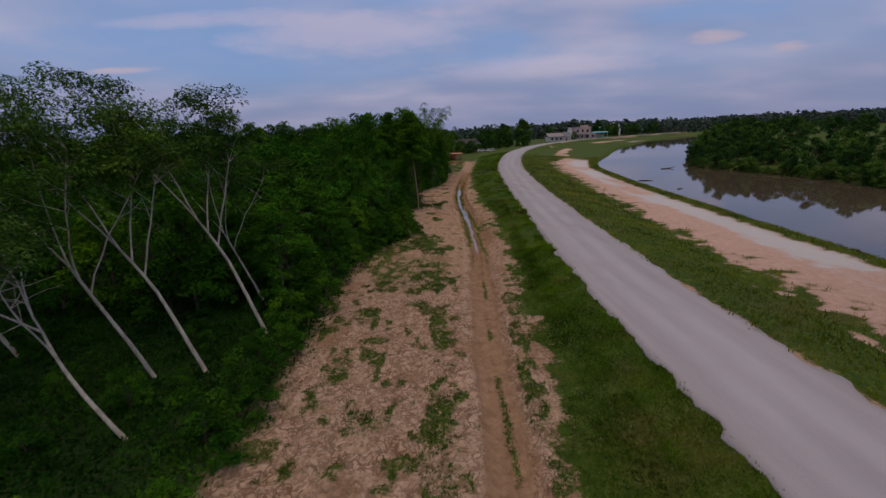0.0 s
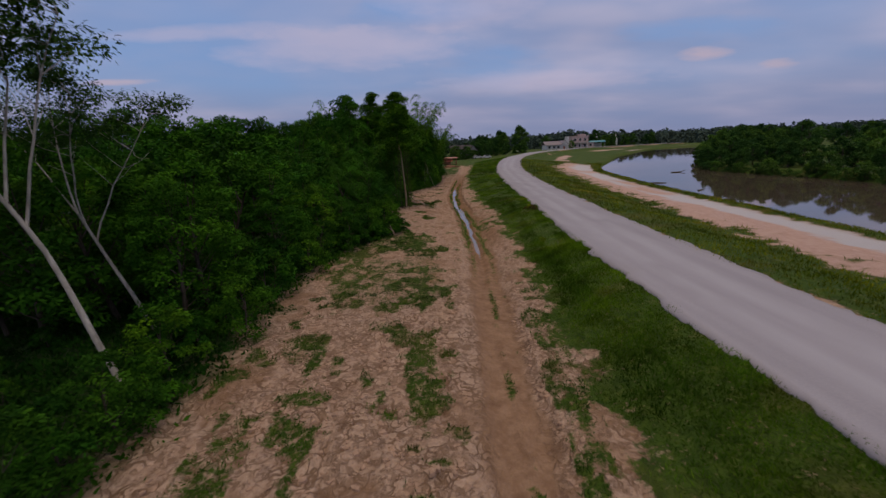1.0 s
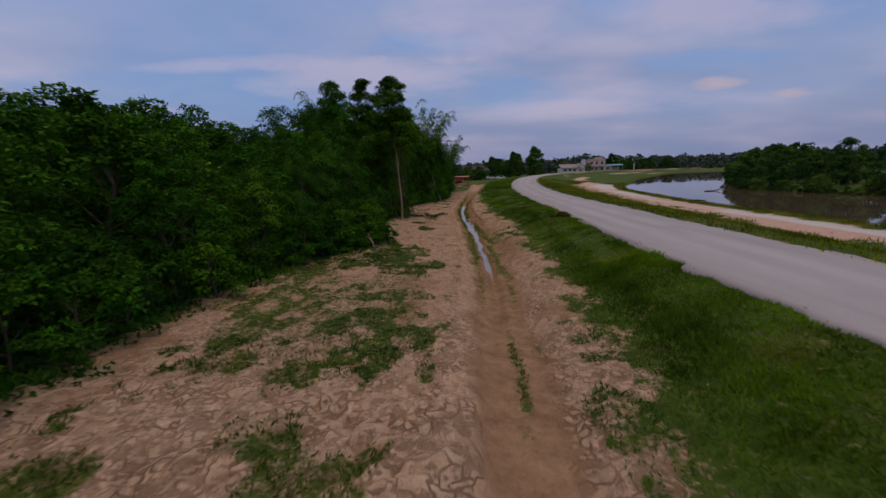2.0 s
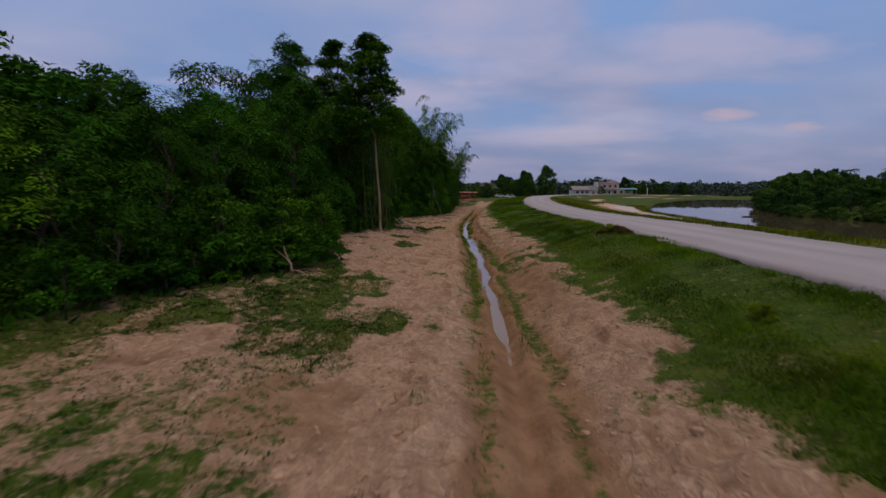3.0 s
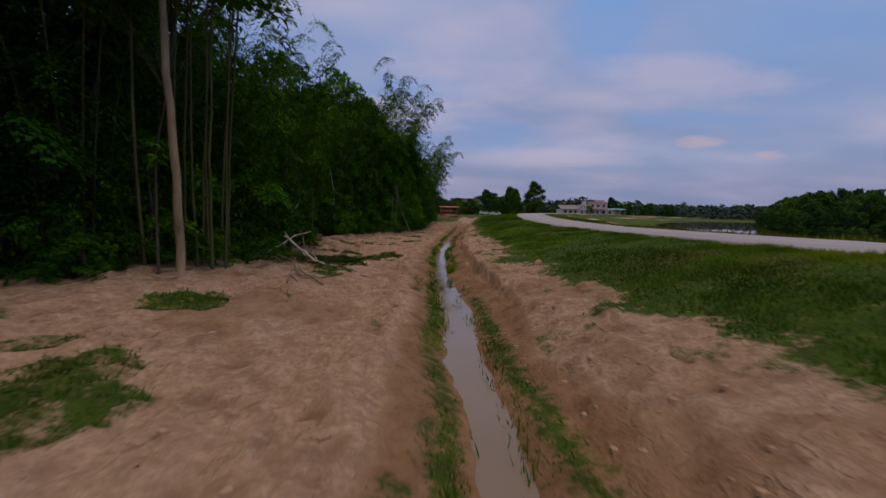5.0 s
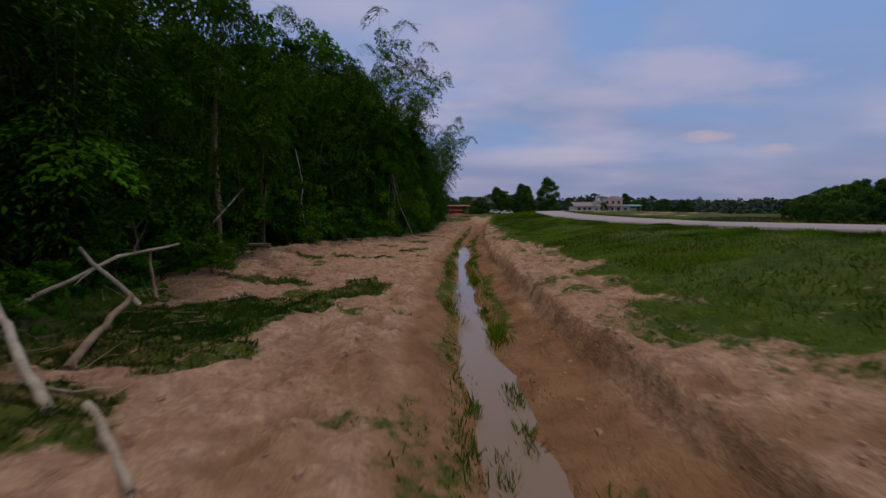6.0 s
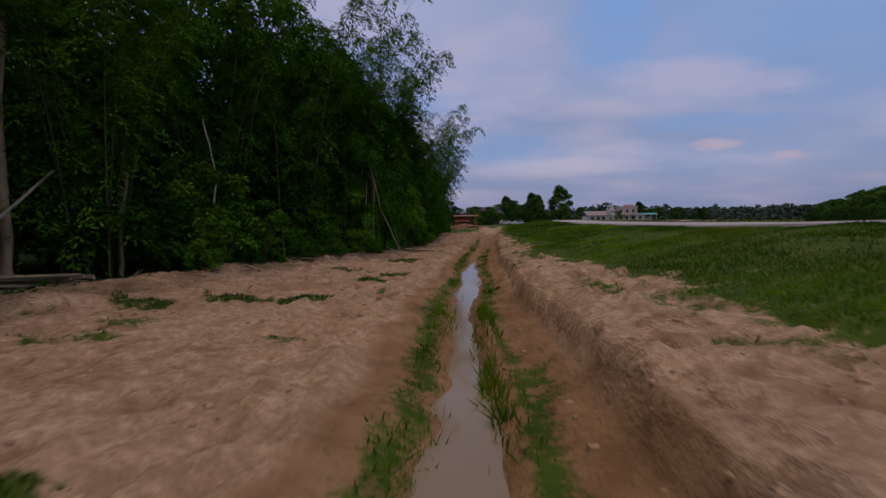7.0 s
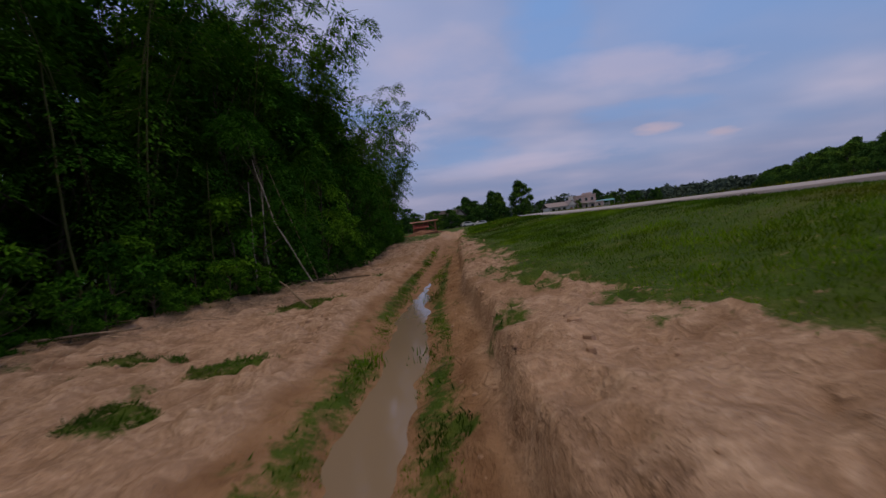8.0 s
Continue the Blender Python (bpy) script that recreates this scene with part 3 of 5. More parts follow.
    grass = step(-0.55, 0.60, (x - xb) + edge * 2.4 + 0.7 * (fractal(x * 4.0, y * 3.0, 231, 2) - 0.5)) * (1 - step(0.15, 0.45, x - rl + edge * 0.5))
    grass = np.maximum(grass, step(-0.1, 0.25, x - rr + edge * 0.6) * (1 - step(-0.8, 0.8, x - sl + edge * 7)))
    grass = np.maximum(grass, step(-0.3, 0.4, x - sr + edge * 1.0))
    gaps = np.where(y < 42, 0.50 + 0.16 * step(30, 34, y) + 0.45 * step(0.44, 0.60, fractal(x * 2.1, y * 1.5, 221, 3)), 1.0)
    grass = np.maximum(grass, step(0.10, 0.45, weed_amount(x, y) + edge * 1.6 - 0.15) * 0.85 * gaps * (x < xb))
    grass = np.maximum(grass, step(0.66, 0.78, fractal(x * 0.9, y * 0.9, 61, 3)) * 0.7 * (x < xb) * (np.abs(u) > 0.9))
    grass = np.maximum(grass, step(0.60, 0.72, fractal(x * 1.5, y * 1.1, 67, 3)) * 0.75 * (x < xb) * (np.abs(u) > 0.9) * (1 - step(26, 36, y)))
    fringe = (np.exp(-((u + 0.44) / 0.19) ** 2) + np.exp(-((u - 0.46) / 0.17) ** 2)) * step(0.20, 0.44, fractal(x * 0.9, y * 0.35, 71, 3)) * deep
    bank_weed = np.exp(-((u + 0.75) / 0.22) ** 2) * step(0.50, 0.66, fractal(x * 1.4, y * 0.8, 151, 3)) * deep
    grass = np.maximum(grass, np.maximum(fringe, bank_weed * (1 - 0.6 * step(48, 56, y))) * 0.8)
    slope_weed = np.exp(-((np.abs(u) - 0.58) / 0.26) ** 2) * step(0.34, 0.58, fractal(x * 2.2, y * 1.1, 197, 3)) * step(27, 32, y) * (1 - step(43, 50, y))
    grass = np.maximum(grass, slope_weed * 0.62)
    crown_weed = np.exp(-((u - 0.14) / 0.13) ** 2) * step(0.42, 0.60, fractal(x * 1.5, y * 0.5, 191, 3)) * (1 - deep) * (y < 40)
    grass = np.maximum(grass, crown_weed * 0.75)
    grass = np.maximum(grass, step(86, 98, y) * (x < rl) * step(0.9, 1.7, np.abs(u) + edge * 1.2) * step(0.30, 0.48, fractal(x * 0.8, y * 0.5, 241, 3)))
    grass = np.maximum(grass, step(118, 128, y) * (x < rl) * step(0.7, 2.0, np.abs(u)))
    grass = np.where(y > 118, np.maximum(grass, step(118, 128, y) * ((x > rr) | (x < rl - 8)) * step(0.24, 0.36, fractal((x - rr) * 0.16, y * 0.03, 81, 3))), grass)
    forest_floor = (1 - step(-1.2, 0.4, x - xw + edge * 2.0)) * (y < 126)
    debris = (1 - step(0.0, 1.5, x - xw + edge * 3.4)) * step(44, 52, y) * step(0.30, 0.55, fractal(x * 2.2, y * 1.2, 211, 3))
    sand = step(-0.8, 0.8, x - sl + edge * 7) * (1 - grass) * (x < wl_ + 3)
    pale = step(0.30, 0.45, fractal(x * 0.25, y * 0.09, 91, 3)) * step(0.50, 0.62, (x - sl) / np.maximum(sr - sl, 1) + edge * 0.35 + 0.12 * (y > 50)) * sand * (1 - 0.75 * (y < 26))
    wet = (1 - step(0.60 + 0.28 * step(34, 44, y), 0.92 + 0.24 * step(34, 44, y), side + wob * 0.5)) * (0.75 + 0.25 * deep) * (y < 95)
    wet = np.maximum(wet, step(0.62, 0.74, fractal(x * 0.6, y * 0.6, 101, 3)) * 0.6 * near)
    damp = step(32, 36, y) * (1 - step(43, 48, y)) * (u > 0) * (1 - step(1.5, 2.3, u + edge * 1.5)) * step(0.26, 0.46, fractal(x * 1.1, y * 0.7, 331, 3))
    wet = np.maximum(wet, damp * 0.85)
    broken = ((1 - 0.65 * step(20, 32, y)) * (1 - 0.75 * step(42, 50, y)) + 0.25 * step(62, 67, y)) * (1 - step(82, 88, y)) * (np.abs(u) > 0.5)
    return z, dict(broken=broken, debris=debris, dent=dent * near, grass=grass, forest_floor=forest_floor, sand=sand, pale=pale, wet=wet)


def ground_z(x, y):
    return float(surface(np.array([float(x)]), np.array([float(y)]))[0][0])


def graded(stops):
    """Grid lines from (start, spacing) pairs; spacing grows evenly between them."""
    out = [stops[0][0]]
    for (a, s), (b, s2) in zip(stops, stops[1:]):
        while out[-1] < b:
            k = (out[-1] - a) / (b - a)
            out.append(out[-1] + s + (s2 - s) * k)
    return np.array(out)


# ---- ground ----
gx = graded([(-3000, 900), (-400, 60), (-60, 6), (-12, 0.8), (-6, 0.125), (-2, 0.10), (1, 0.075), (3.4, 0.06), (5.6, 0.07), (7, 0.10), (12, 0.3), (45, 0.9), (80, 3), (300, 14), (900, 150), (3200, 900)])
gy = graded([(-1500, 500), (-60, 12), (2, 0.6), (8, 0.16), (30, 0.14), (78, 0.14), (105, 0.6), (180, 2.0), (340, 6), (800, 90), (3600, 900)])
X, Y = np.meshgrid(gx, gy)
Z, COVER = surface(X, Y)
nx, ny = len(gx), len(gy)
me = bpy.data.meshes.new("ground")
me.vertices.add(nx * ny)
me.vertices.foreach_set("co", np.stack([X, Y, Z], -1).reshape(-1).astype(np.float32))
idx = np.arange(nx * ny).reshape(ny, nx)
quads = np.stack([idx[:-1, :-1], idx[:-1, 1:], idx[1:, 1:], idx[1:, :-1]], -1).reshape(-1, 4)
me.loops.add(quads.size), me.polygons.add(len(quads))
me.loops.foreach_set("vertex_index", quads.reshape(-1).astype(np.int32))
me.polygons.foreach_set("loop_start", np.arange(0, quads.size, 4, dtype=np.int32))
me.update(calc_edges=True)
me.shade_smooth()
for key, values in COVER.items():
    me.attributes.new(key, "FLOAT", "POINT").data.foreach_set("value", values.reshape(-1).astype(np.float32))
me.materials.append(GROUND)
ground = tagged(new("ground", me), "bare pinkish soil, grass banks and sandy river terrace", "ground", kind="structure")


# ---- road and water ----
def ribbon(name, material, ys, left, right, z, cols, thick=0.0, edge=0.0):
    s = Shape()
    w = []
    for y in ys:
        l, r = float(left(y)), float(right(y))
        jag = [edge * ((float(value_noise(np.array(y * 0.9), np.array(o), 5)) - 0.5) + 0.8 * (float(value_noise(np.array(y * 3.1), np.array(o + 2), 6)) - 0.5)) for o in (1.0, 9.0)]
        for k in range(cols + 1):
            q = k / cols
            crown = 0.05 * (1 - (2 * q - 1) ** 2) if thick else 0.0
            shift = jag[0] if k == 0 else jag[1] if k == cols else 0.0
            s.v.append(Vector((l + (r - l) * q + shift, y, float(z(y)) + crown)))
            w.append(q)
    n = cols + 1
    for i in range(len(ys) - 1):
        for k in range(cols):
            s.f.append((i * n + k, i * n + k + 1, (i + 1) * n + k + 1, (i + 1) * n + k))
    if thick:
        base = len(s.v)
        for i in range(len(ys)):
            for k in (0, cols):
                s.v.append(s.v[i * n + k] - Vector((0, 0, thick)))
                w.append(k / cols)
        for i in range(len(ys) - 1):
            s.f.append((i * n, (i + 1) * n, base + 2 * (i + 1), base + 2 * i))
            s.f.append(((i + 1) * n + cols, i * n + cols, base + 2 * i + 1, base + 2 * (i + 1) + 1))
    m = s.mesh(name, material, True)
    return m, np.array(w)


road_ys = graded([(-60, 2.0), (6, 0.3), (90, 0.4), (340, 3.0)])
road_mesh, q = ribbon("road", ROAD, road_ys, road_l, road_r, lambda y: road_z(y) + rise(y), 14, 0.12, 0.35)
co = np.zeros(len(road_mesh.vertices) * 3, np.float32)
road_mesh.vertices.foreach_get("co", co)
co = co.reshape(-1, 3)
n1 = fractal(co[:, 0] * 1.2, co[:, 1] * 0.5, 13, 3) - 0.5
dust = np.clip(1.0 - np.minimum(q, 1 - q) / 0.10 + n1 * 2.0, 0, 1) * 0.5
wheel = np.maximum(np.exp(-((q - 0.34 + 0.05 * n1) / 0.07) ** 2), np.exp(-((q - 0.62 + 0.05 * n1) / 0.09) ** 2)) * 0.8 * np.clip(0.8 + n1 * 1.5, 0, 1)
for key, values in (("dust", dust), ("wheel", wheel)):
    road_mesh.attributes.new(key, "FLOAT", "POINT").data.foreach_set("value", values.astype(np.float32))
road = tagged(new("road", road_mesh), "pale grey dusty road along the top of a bank", "road", kind="structure")

wet_ys = graded([(29.0, 0.4), (84, 0.5)])
ditch_mesh, _ = ribbon("ditch_water", DITCH_WATER, wet_ys, lambda y: ditch_x(y) - 0.7, lambda y: ditch_x(y) + 0.7, lambda y: 0.0, 2)
tagged(new("ditch_water", ditch_mesh), "still muddy water standing in a narrow ditch", "water", kind="structure")
river_mesh, _ = ribbon("river_water", RIVER_WATER, graded([(-300, 20), (60, 5), (340, 5)]), lambda y: river_l(y) - 4, lambda y: river_r(y) + 4, river_z, 6)
tagged(new("river_water", river_mesh), "calm brown river reflecting the sky", "water", kind="structure")


# ---- trees ----
def bent(p, d, length, n, sag=0.0, wander=0.15):
    """Points along a limb."""
    p, d = Vector(p), Vector(d).normalized()
    out = [p.copy()]
    for _ in range(n):
        d = (d + Vector(rng.normal(size=3)) * wander + Vector((0, 0, -sag))).normalized()
        p = p + d * (length / n)
        out.append(p.copy())
    return out


def taper(r0, r1, n):
    return [r0 + (r1 - r0) * i / n for i in range(n + 1)]


def rubber_tree(label, lean=0.27, fork=5.4, reach=4.6):
    """A slanting pale trunk that forks into long bare limbs, with thin leafy tufts at their ends."""
    t = thing("rubber_tree", label, "tree", "rubber trees at the edge of the wood")
    trunk = Shape()
    pts = bent((0, 0, -0.15), (-lean, 0.02, 1), fork, 9, 0, 0.035)
    trunk.tube(pts, taper(0.086, 0.046, 9), 8)
    tips = []
    for k, (dx, dz) in enumerate(((-0.62, 0.9), (-0.16, 1.0), (0.10, 1.0), (0.26, 1.0))):
        start = pts[(-1, -1, -2, -3)[k]]
        limb = bent(start, (dx - lean * 0.5, rng.uniform(-0.45, 0.45), dz), reach * (1.18, 0.96, 0.88, 0.95)[k] * rng.uniform(0.95, 1.05), 7, -0.01, 0.10)
        trunk.tube(limb, taper(0.036, 0.009, 7), 6)
        for j in (3, 4, 5, 6, 7):
            for _ in range(2 if j < 5 else 4):
                d = rng.normal(size=3) * (0.8, 0.8, 0.35) + (0, 0, 0.75)
                tw = bent(limb[j], d, rng.uniform(0.9, 1.9) * (1.25 - 0.08 * j), 4, 0.0, 0.16)
                trunk.tube(tw, taper(0.012, 0.004, 4), 4)
                if tw[-1].z > fork + reach * 0.36:
                    tips += [tw[-1], tw[-2]]
    part("trunk", trunk.mesh("trunk", BARK_PALE, True), t)
    q = clump_leaves(tips, rng.uniform(0.45, 0.85, len(tips)), 90, 0.135, 0.060, 0.35, 0.55)
    part("crown", quads_mesh("crown", q, LEAF_RUBBER, np.repeat(rng.uniform(0.25, 0.95, len(tips)), 90)), t)
    return t


def broad_tree(name, label, group, tall, wide, puffs, per, leaf, material=LEAF_BROAD, trunk_r=0.12, low=0.1, round_top=1.0, sprays=False, lumps=8, full=1.0):
    """A crown of rounded boughs, each set with smaller leafy clumps, so that dark hollows lie between them."""
    t = thing(name, label, "tree" if tall > 3.5 else "bush", group)
    trunk = Shape()
    main = bent((0, 0, -0.1), (rng.normal() * 0.06, rng.normal() * 0.06, 1), tall * 0.7, 6, 0, 0.05)
    trunk.tube(main, taper(trunk_r, trunk_r * 0.35, 6), 7)
    centres, radii, outs, tones = [], [], [], []
    for k in range(puffs):
        h = low + (1 - low) * (k + 0.5) / puffs
        w = k * 2.399 + rng.uniform(-0.5, 0.5)
        prof = math.sin(math.pi * min(1, (h * 0.84 + 0.16)) ** round_top) ** 0.6
        big = wide * rng.uniform(0.34, 0.50) * (0.62 + 0.38 * prof)
        r = max(0.0, wide * prof * rng.uniform(0.6, 1.05) - big * 0.55)
        c = Vector((math.cos(w) * r, math.sin(w) * r, min(tall * h * rng.uniform(0.94, 1.05), tall - big * 0.45)))
        clump_tone = rng.uniform(0.15, 0.75)
        a = main[min(6, max(1, int(h * 6)))]
        trunk.tube([a, (a + c) / 2 + Vector((0, 0, -0.1)), c], [trunk_r * 0.35, trunk_r * 0.2, trunk_r * 0.08], 5)
        for _ in range(lumps):
            o = rng.normal(size=3) + (math.cos(w) * 0.7, math.sin(w) * 0.7, 0.55)
            o = Vector(o).normalized()
            centres.append(c + Vector((o.x, o.y, o.z * 0.72)) * big * rng.uniform(0.55, 0.95))
            outs.append((o.x, o.y, 0))
            radii.append(big * rng.uniform(0.30, 0.52) * full)
            tones.append(clump_tone + rng.normal() * 0.13)
    part("trunk", trunk.mesh("trunk", BARK_DARK, True), t)
    if sprays:
        long = np.asarray(radii) * 2.3
        inner_ends = np.asarray(centres) - np.asarray(outs) * (long * 0.55)[:, None]
        q = spray_leaves(inner_ends, outs, long, per, leaf, leaf * 0.42)
    else:
        q = clump_leaves(centres, radii, per, leaf, leaf * 0.44, 0.25, 0.75)
    part("crown", quads_mesh("crown", q, material, np.repeat(tones, per)), t)
    return t


def bamboo(label, tall, culms, per, sweep=0.0):
    t = thing("bamboo_clump", label, "bamboo", "bamboo along the wood's edge")
    leaves = []
    for k in range(culms):
        w = rng.uniform(0, 2 * math.pi)
        r = rng.uniform(0.1, 0.9)
        out = Vector((math.cos(w), math.sin(w), 0))
        d = Vector((0, 0, 1)) + out * rng.uniform(0.02, 0.10)
        p = out * r + Vector((0, 0, -0.1))
        pts, n = [p.copy()], 12
        long = tall * rng.uniform(0.72, 1.08)
        for i in range(n):
            q = i / n
            d = (d.normalized() + out * 0.022 * (1 + 3 * q * q) + Vector((sweep * (0.3 + 2.2 * q * q), 0, -0.20 * q**4 - abs(sweep) * 2.0 * q**3))).normalized()
            p = p + d * long / n
            pts.append(p.copy())
        s = Shape().tube(pts, taper(0.028, 0.003, n), 5)
        clump_tone = rng.uniform(0.2, 0.8)
        for i in range(2, n + 1):
            for _ in range(2 if i < 8 else 3):
                e = rng.normal(size=3) * (1, 1, 0.35) + (0, 0, 0.1)
                b = bent(pts[i], e, rng.uniform(0.35, 0.8), 2, 0.10, 0.1)
                s.tube(b, taper(0.008, 0.003, 2), 3, False)
                leaves.append((*pts[i], *e, rng.uniform(0.7, 1.2) * (1.20 - 0.50 * i / n), clump_tone + rng.normal() * 0.15))
        part("culm", s.mesh("culm", CULM, True), t)
    leaves = np.array(leaves)
    q = spray_leaves(leaves[:, :3], leaves[:, 3:6], leaves[:, 6], per, 0.16, 0.048, 0.95, 0.25)
    part("foliage", quads_mesh("foliage", q, LEAF_BAMBOO, np.repeat(leaves[:, 7], per)), t)
    return t


# rubber trees with pale stems
rubber_places = [(-9.0, 16.0, 0.0, 0.93), (-9.2, 22.4, 0.1, 0.80), (-7.8, 18.8, -0.12, 1.0), (-10.7, 15.8, 0.25, 0.9), (-14.5, 12.5, 0.3, 1.05),
                 (-18, 14, -0.2, 1.05), (-17.5, 18.0, 0.4, 0.95), (-13.5, 9.5, -0.3, 1.05), (-24, 15, 0.1, 1.05), (-20, 9, 0.0, 1.0), (-22, 19, 0.5, 0.95)]
protos = [rubber_tree("tall leaning rubber tree with pale forked trunk and thin crown", 0.33, 5.7, 5.3),
          rubber_tree("tall leaning rubber tree with pale forked trunk and thin crown", 0.28, 5.3, 5.8)]
slanted = rubber_tree("steeply slanting rubber tree with a pale thin trunk", 0.62, 4.6, 4.2)
scatter(slanted, [stand(-9.5, 12.5, ground_z(-9.5, 12.5), 0.0, 0.85)])
for k, pr in enumerate(protos):
    scatter(pr, [stand(x, y, ground_z(x, y), a, s) for x, y, a, s in rubber_places[k::2]])

# bushes and trees of the wood; tree tops rise along the way
wood_top = line((20, 5.6), (30, 6.7), (34, 5.3), (40, 5.2), (44, 6.5), (48, 9.4), (54, 10.0), (60, 8.6), (66, 8.8), (72, 10.6), (80, 12.6), (90, 11), (125, 9))


def deep_top(x, y):
    """Tree tops of the wood's inside, low beside the bare soil and higher further in."""
    return 2.6 + 0.27 * math.hypot(x - 2.3, y - 34) if y < 58 else 20.0


wood = [broad_tree("broadleaf_tree", "dense dark green broadleaf tree at the wood's edge", "trees of the wood", 8.2, 2.7, 15, 60, 0.19, lumps=8),
        broad_tree("broadleaf_tree", "tall dark green tree with an uneven rounded crown", "trees of the wood", 9.6, 2.8, 15, 60, 0.20, LEAF_BROAD, 0.15, 0.12),
        broad_tree("broadleaf_tree", "leafy green tree with feathery branches in the wood", "trees of the wood", 7.4, 3.0, 14, 64, 0.18, LEAF_BAMBOO, 0.10, 0.08, 0.8, True)]
inner = [broad_tree("broadleaf_tree", "dark green tree deep in the wood", "trees of the wood", 9.5, 3.2, 12, 40, 0.32, LEAF_BROAD, 0.15, 0.08),
         broad_tree("broadleaf_tree", "round-topped green tree deep in the wood", "trees of the wood", 8.4, 3.5, 12, 40, 0.32, LEAF_BAMBOO, 0.13, 0.08)]
leafy = [broad_tree("broadleaf_tree", "fine-leaved green tree overhanging bare soil", "trees of the wood", 7.6, 2.8, 14, 100, 0.135, LEAF_BROAD, 0.10, 0.14, sprays=True),
         broad_tree("broadleaf_tree", "fine-leaved light green tree overhanging bare soil", "trees of the wood", 7.0, 2.6, 14, 100, 0.13, LEAF_BAMBOO, 0.09, 0.12, 0.8, True)]
spots, near_spots, deep_spots = [[], [], []], [[], []], [[], []]
kinds = [(spots[0], 8.4), (spots[1], 9.8), (spots[2], 7.6), (near_spots[0], 7.8), (near_spots[1], 7.2), (deep_spots[0], 9.7), (deep_spots[1], 8.6)]
for k in range(92):
    y = 22.5 + 98 * (k / 92) + rng.uniform(-0.7, 0.7)
    row = k % 2
    x = float(wood_x(y)) - (2.0, 4.6)[row] - rng.uniform(0, 1.7) - (1.2 if 50 < y < 74 else 0)
    if row:
        places, tall = kinds[k // 2 % 3 if 46 < y < 84 else 5 + k // 2 % 2]
    else:
        places, tall = kinds[3 + k // 2 % 2 if 34 < y < 80 else k // 2 % 3]
    high = float(wood_top(y)) * rng.uniform((0.55, 0.86)[row], 1.0) / tall
    size = min(1.05, 0.25 + 0.75 * high)
    places.append(stand(x, y, ground_z(x, y) - 0.05, rng.uniform(0, 6.28), size, high))
for k in range(52):
    y = 19 + 102 * ((k * 0.618) % 1) + rng.uniform(-1, 1)
    x = float(wood_x(y)) - (8.2 if k % 2 else 11.5) - rng.uniform(0, 3) - (0, 0, 6, 12)[k % 4]
    size = min(float(wood_top(y)), deep_top(x, y)) * rng.uniform(0.86, 1.04) / 10.6
    deep_spots[k % 2].append(stand(x, y, ground_z(x, y), rng.uniform(0, 6.28), size))
for k in range(22):
    y, x = (22.5, 25.5, 29.0)[k % 3] + rng.uniform(-1, 1), -11.5 - 1.45 * k + rng.uniform(-1, 1)
    deep_spots[k % 2].append(stand(x, y, ground_z(x, y), rng.uniform(0, 6.28), rng.uniform(0.60, 0.70)))
for k in range(16):
    x, y = -24.0 - 2.6 * k, 26.0 + 7.0 * (k % 3) + rng.uniform(-1, 1)
    deep_spots[k % 2].append(stand(x, y, ground_z(x, y), rng.uniform(0, 6.28), rng.uniform(0.72, 0.85)))
for k in range(16):
    y = 62 + 2.0 * k
    x = float(wood_x(y)) - 6.2 - 2.6 * (k % 2) - rng.uniform(0, 1)
    deep_spots[k % 2].append(stand(x, y, ground_z(x, y), rng.uniform(0, 6.28), 1.05, 1.28 * rng.uniform(0.9, 1.05)))
for k in range(64):
    y = 36 + 70 * ((k * 0.618) % 1)
    x = -13 - 34 * ((k * 0.382 + 0.13) % 1) + rng.uniform(-1, 1)
    deep_spots[k % 2].append(stand(x, y, ground_z(x, y), rng.uniform(0, 6.28), rng.uniform(1.0, 1.2), min(11.6, 2.2 + 0.152 * y, deep_top(x, y)) * rng.uniform(0.90, 1.03) / 9.6))
for k, (x, y, size) in enumerate(((2.3, 83.5, 0.55), (2.7, 88.0, 0.55), (2.6, 93.0, 0.5), (1.3, 79.5, 0.62), (0.4, 75.5, 0.6), (2.4, 99.0, 0.5))):
    near_spots[k % 2].append(stand(x - 0.9, y, ground_z(x - 0.9, y) - 0.1, rng.uniform(0, 6.28), size, size * 1.15))
for pr, places in zip(wood + leafy + inner, spots + near_spots + deep_spots):
    scatter(pr, places)

shrub = [broad_tree("shrub", "low leafy green shrub at the wood's edge", "shrubs at the wood's edge", 1.7, 1.0, 7, 46, 0.13, LEAF_BROAD, 0.04, lumps=6),
         broad_tree("shrub", "low bushy shrub with light green leaves", "shrubs at the wood's edge", 2.4, 1.3, 8, 46, 0.135, LEAF_BAMBOO, 0.05, lumps=6)]
spots = [[], []]
for k in range(90):
    y = 6 + 108 * (k / 90) + rng.uniform(-0.6, 0.6)
    if 44 < y < 49 or 51 < y < 57.5 or 61 < y < 66:
        continue
    x = float(wood_x(y)) - rng.uniform(0.4, 1.6)
    s = rng.uniform(0.6, 1.15) if y > 21 else rng.uniform(0.45, 0.8)
    spots[k % 2].append(stand(x, y, ground_z(x, y) - 0.05, rng.uniform(0, 6.28), s))
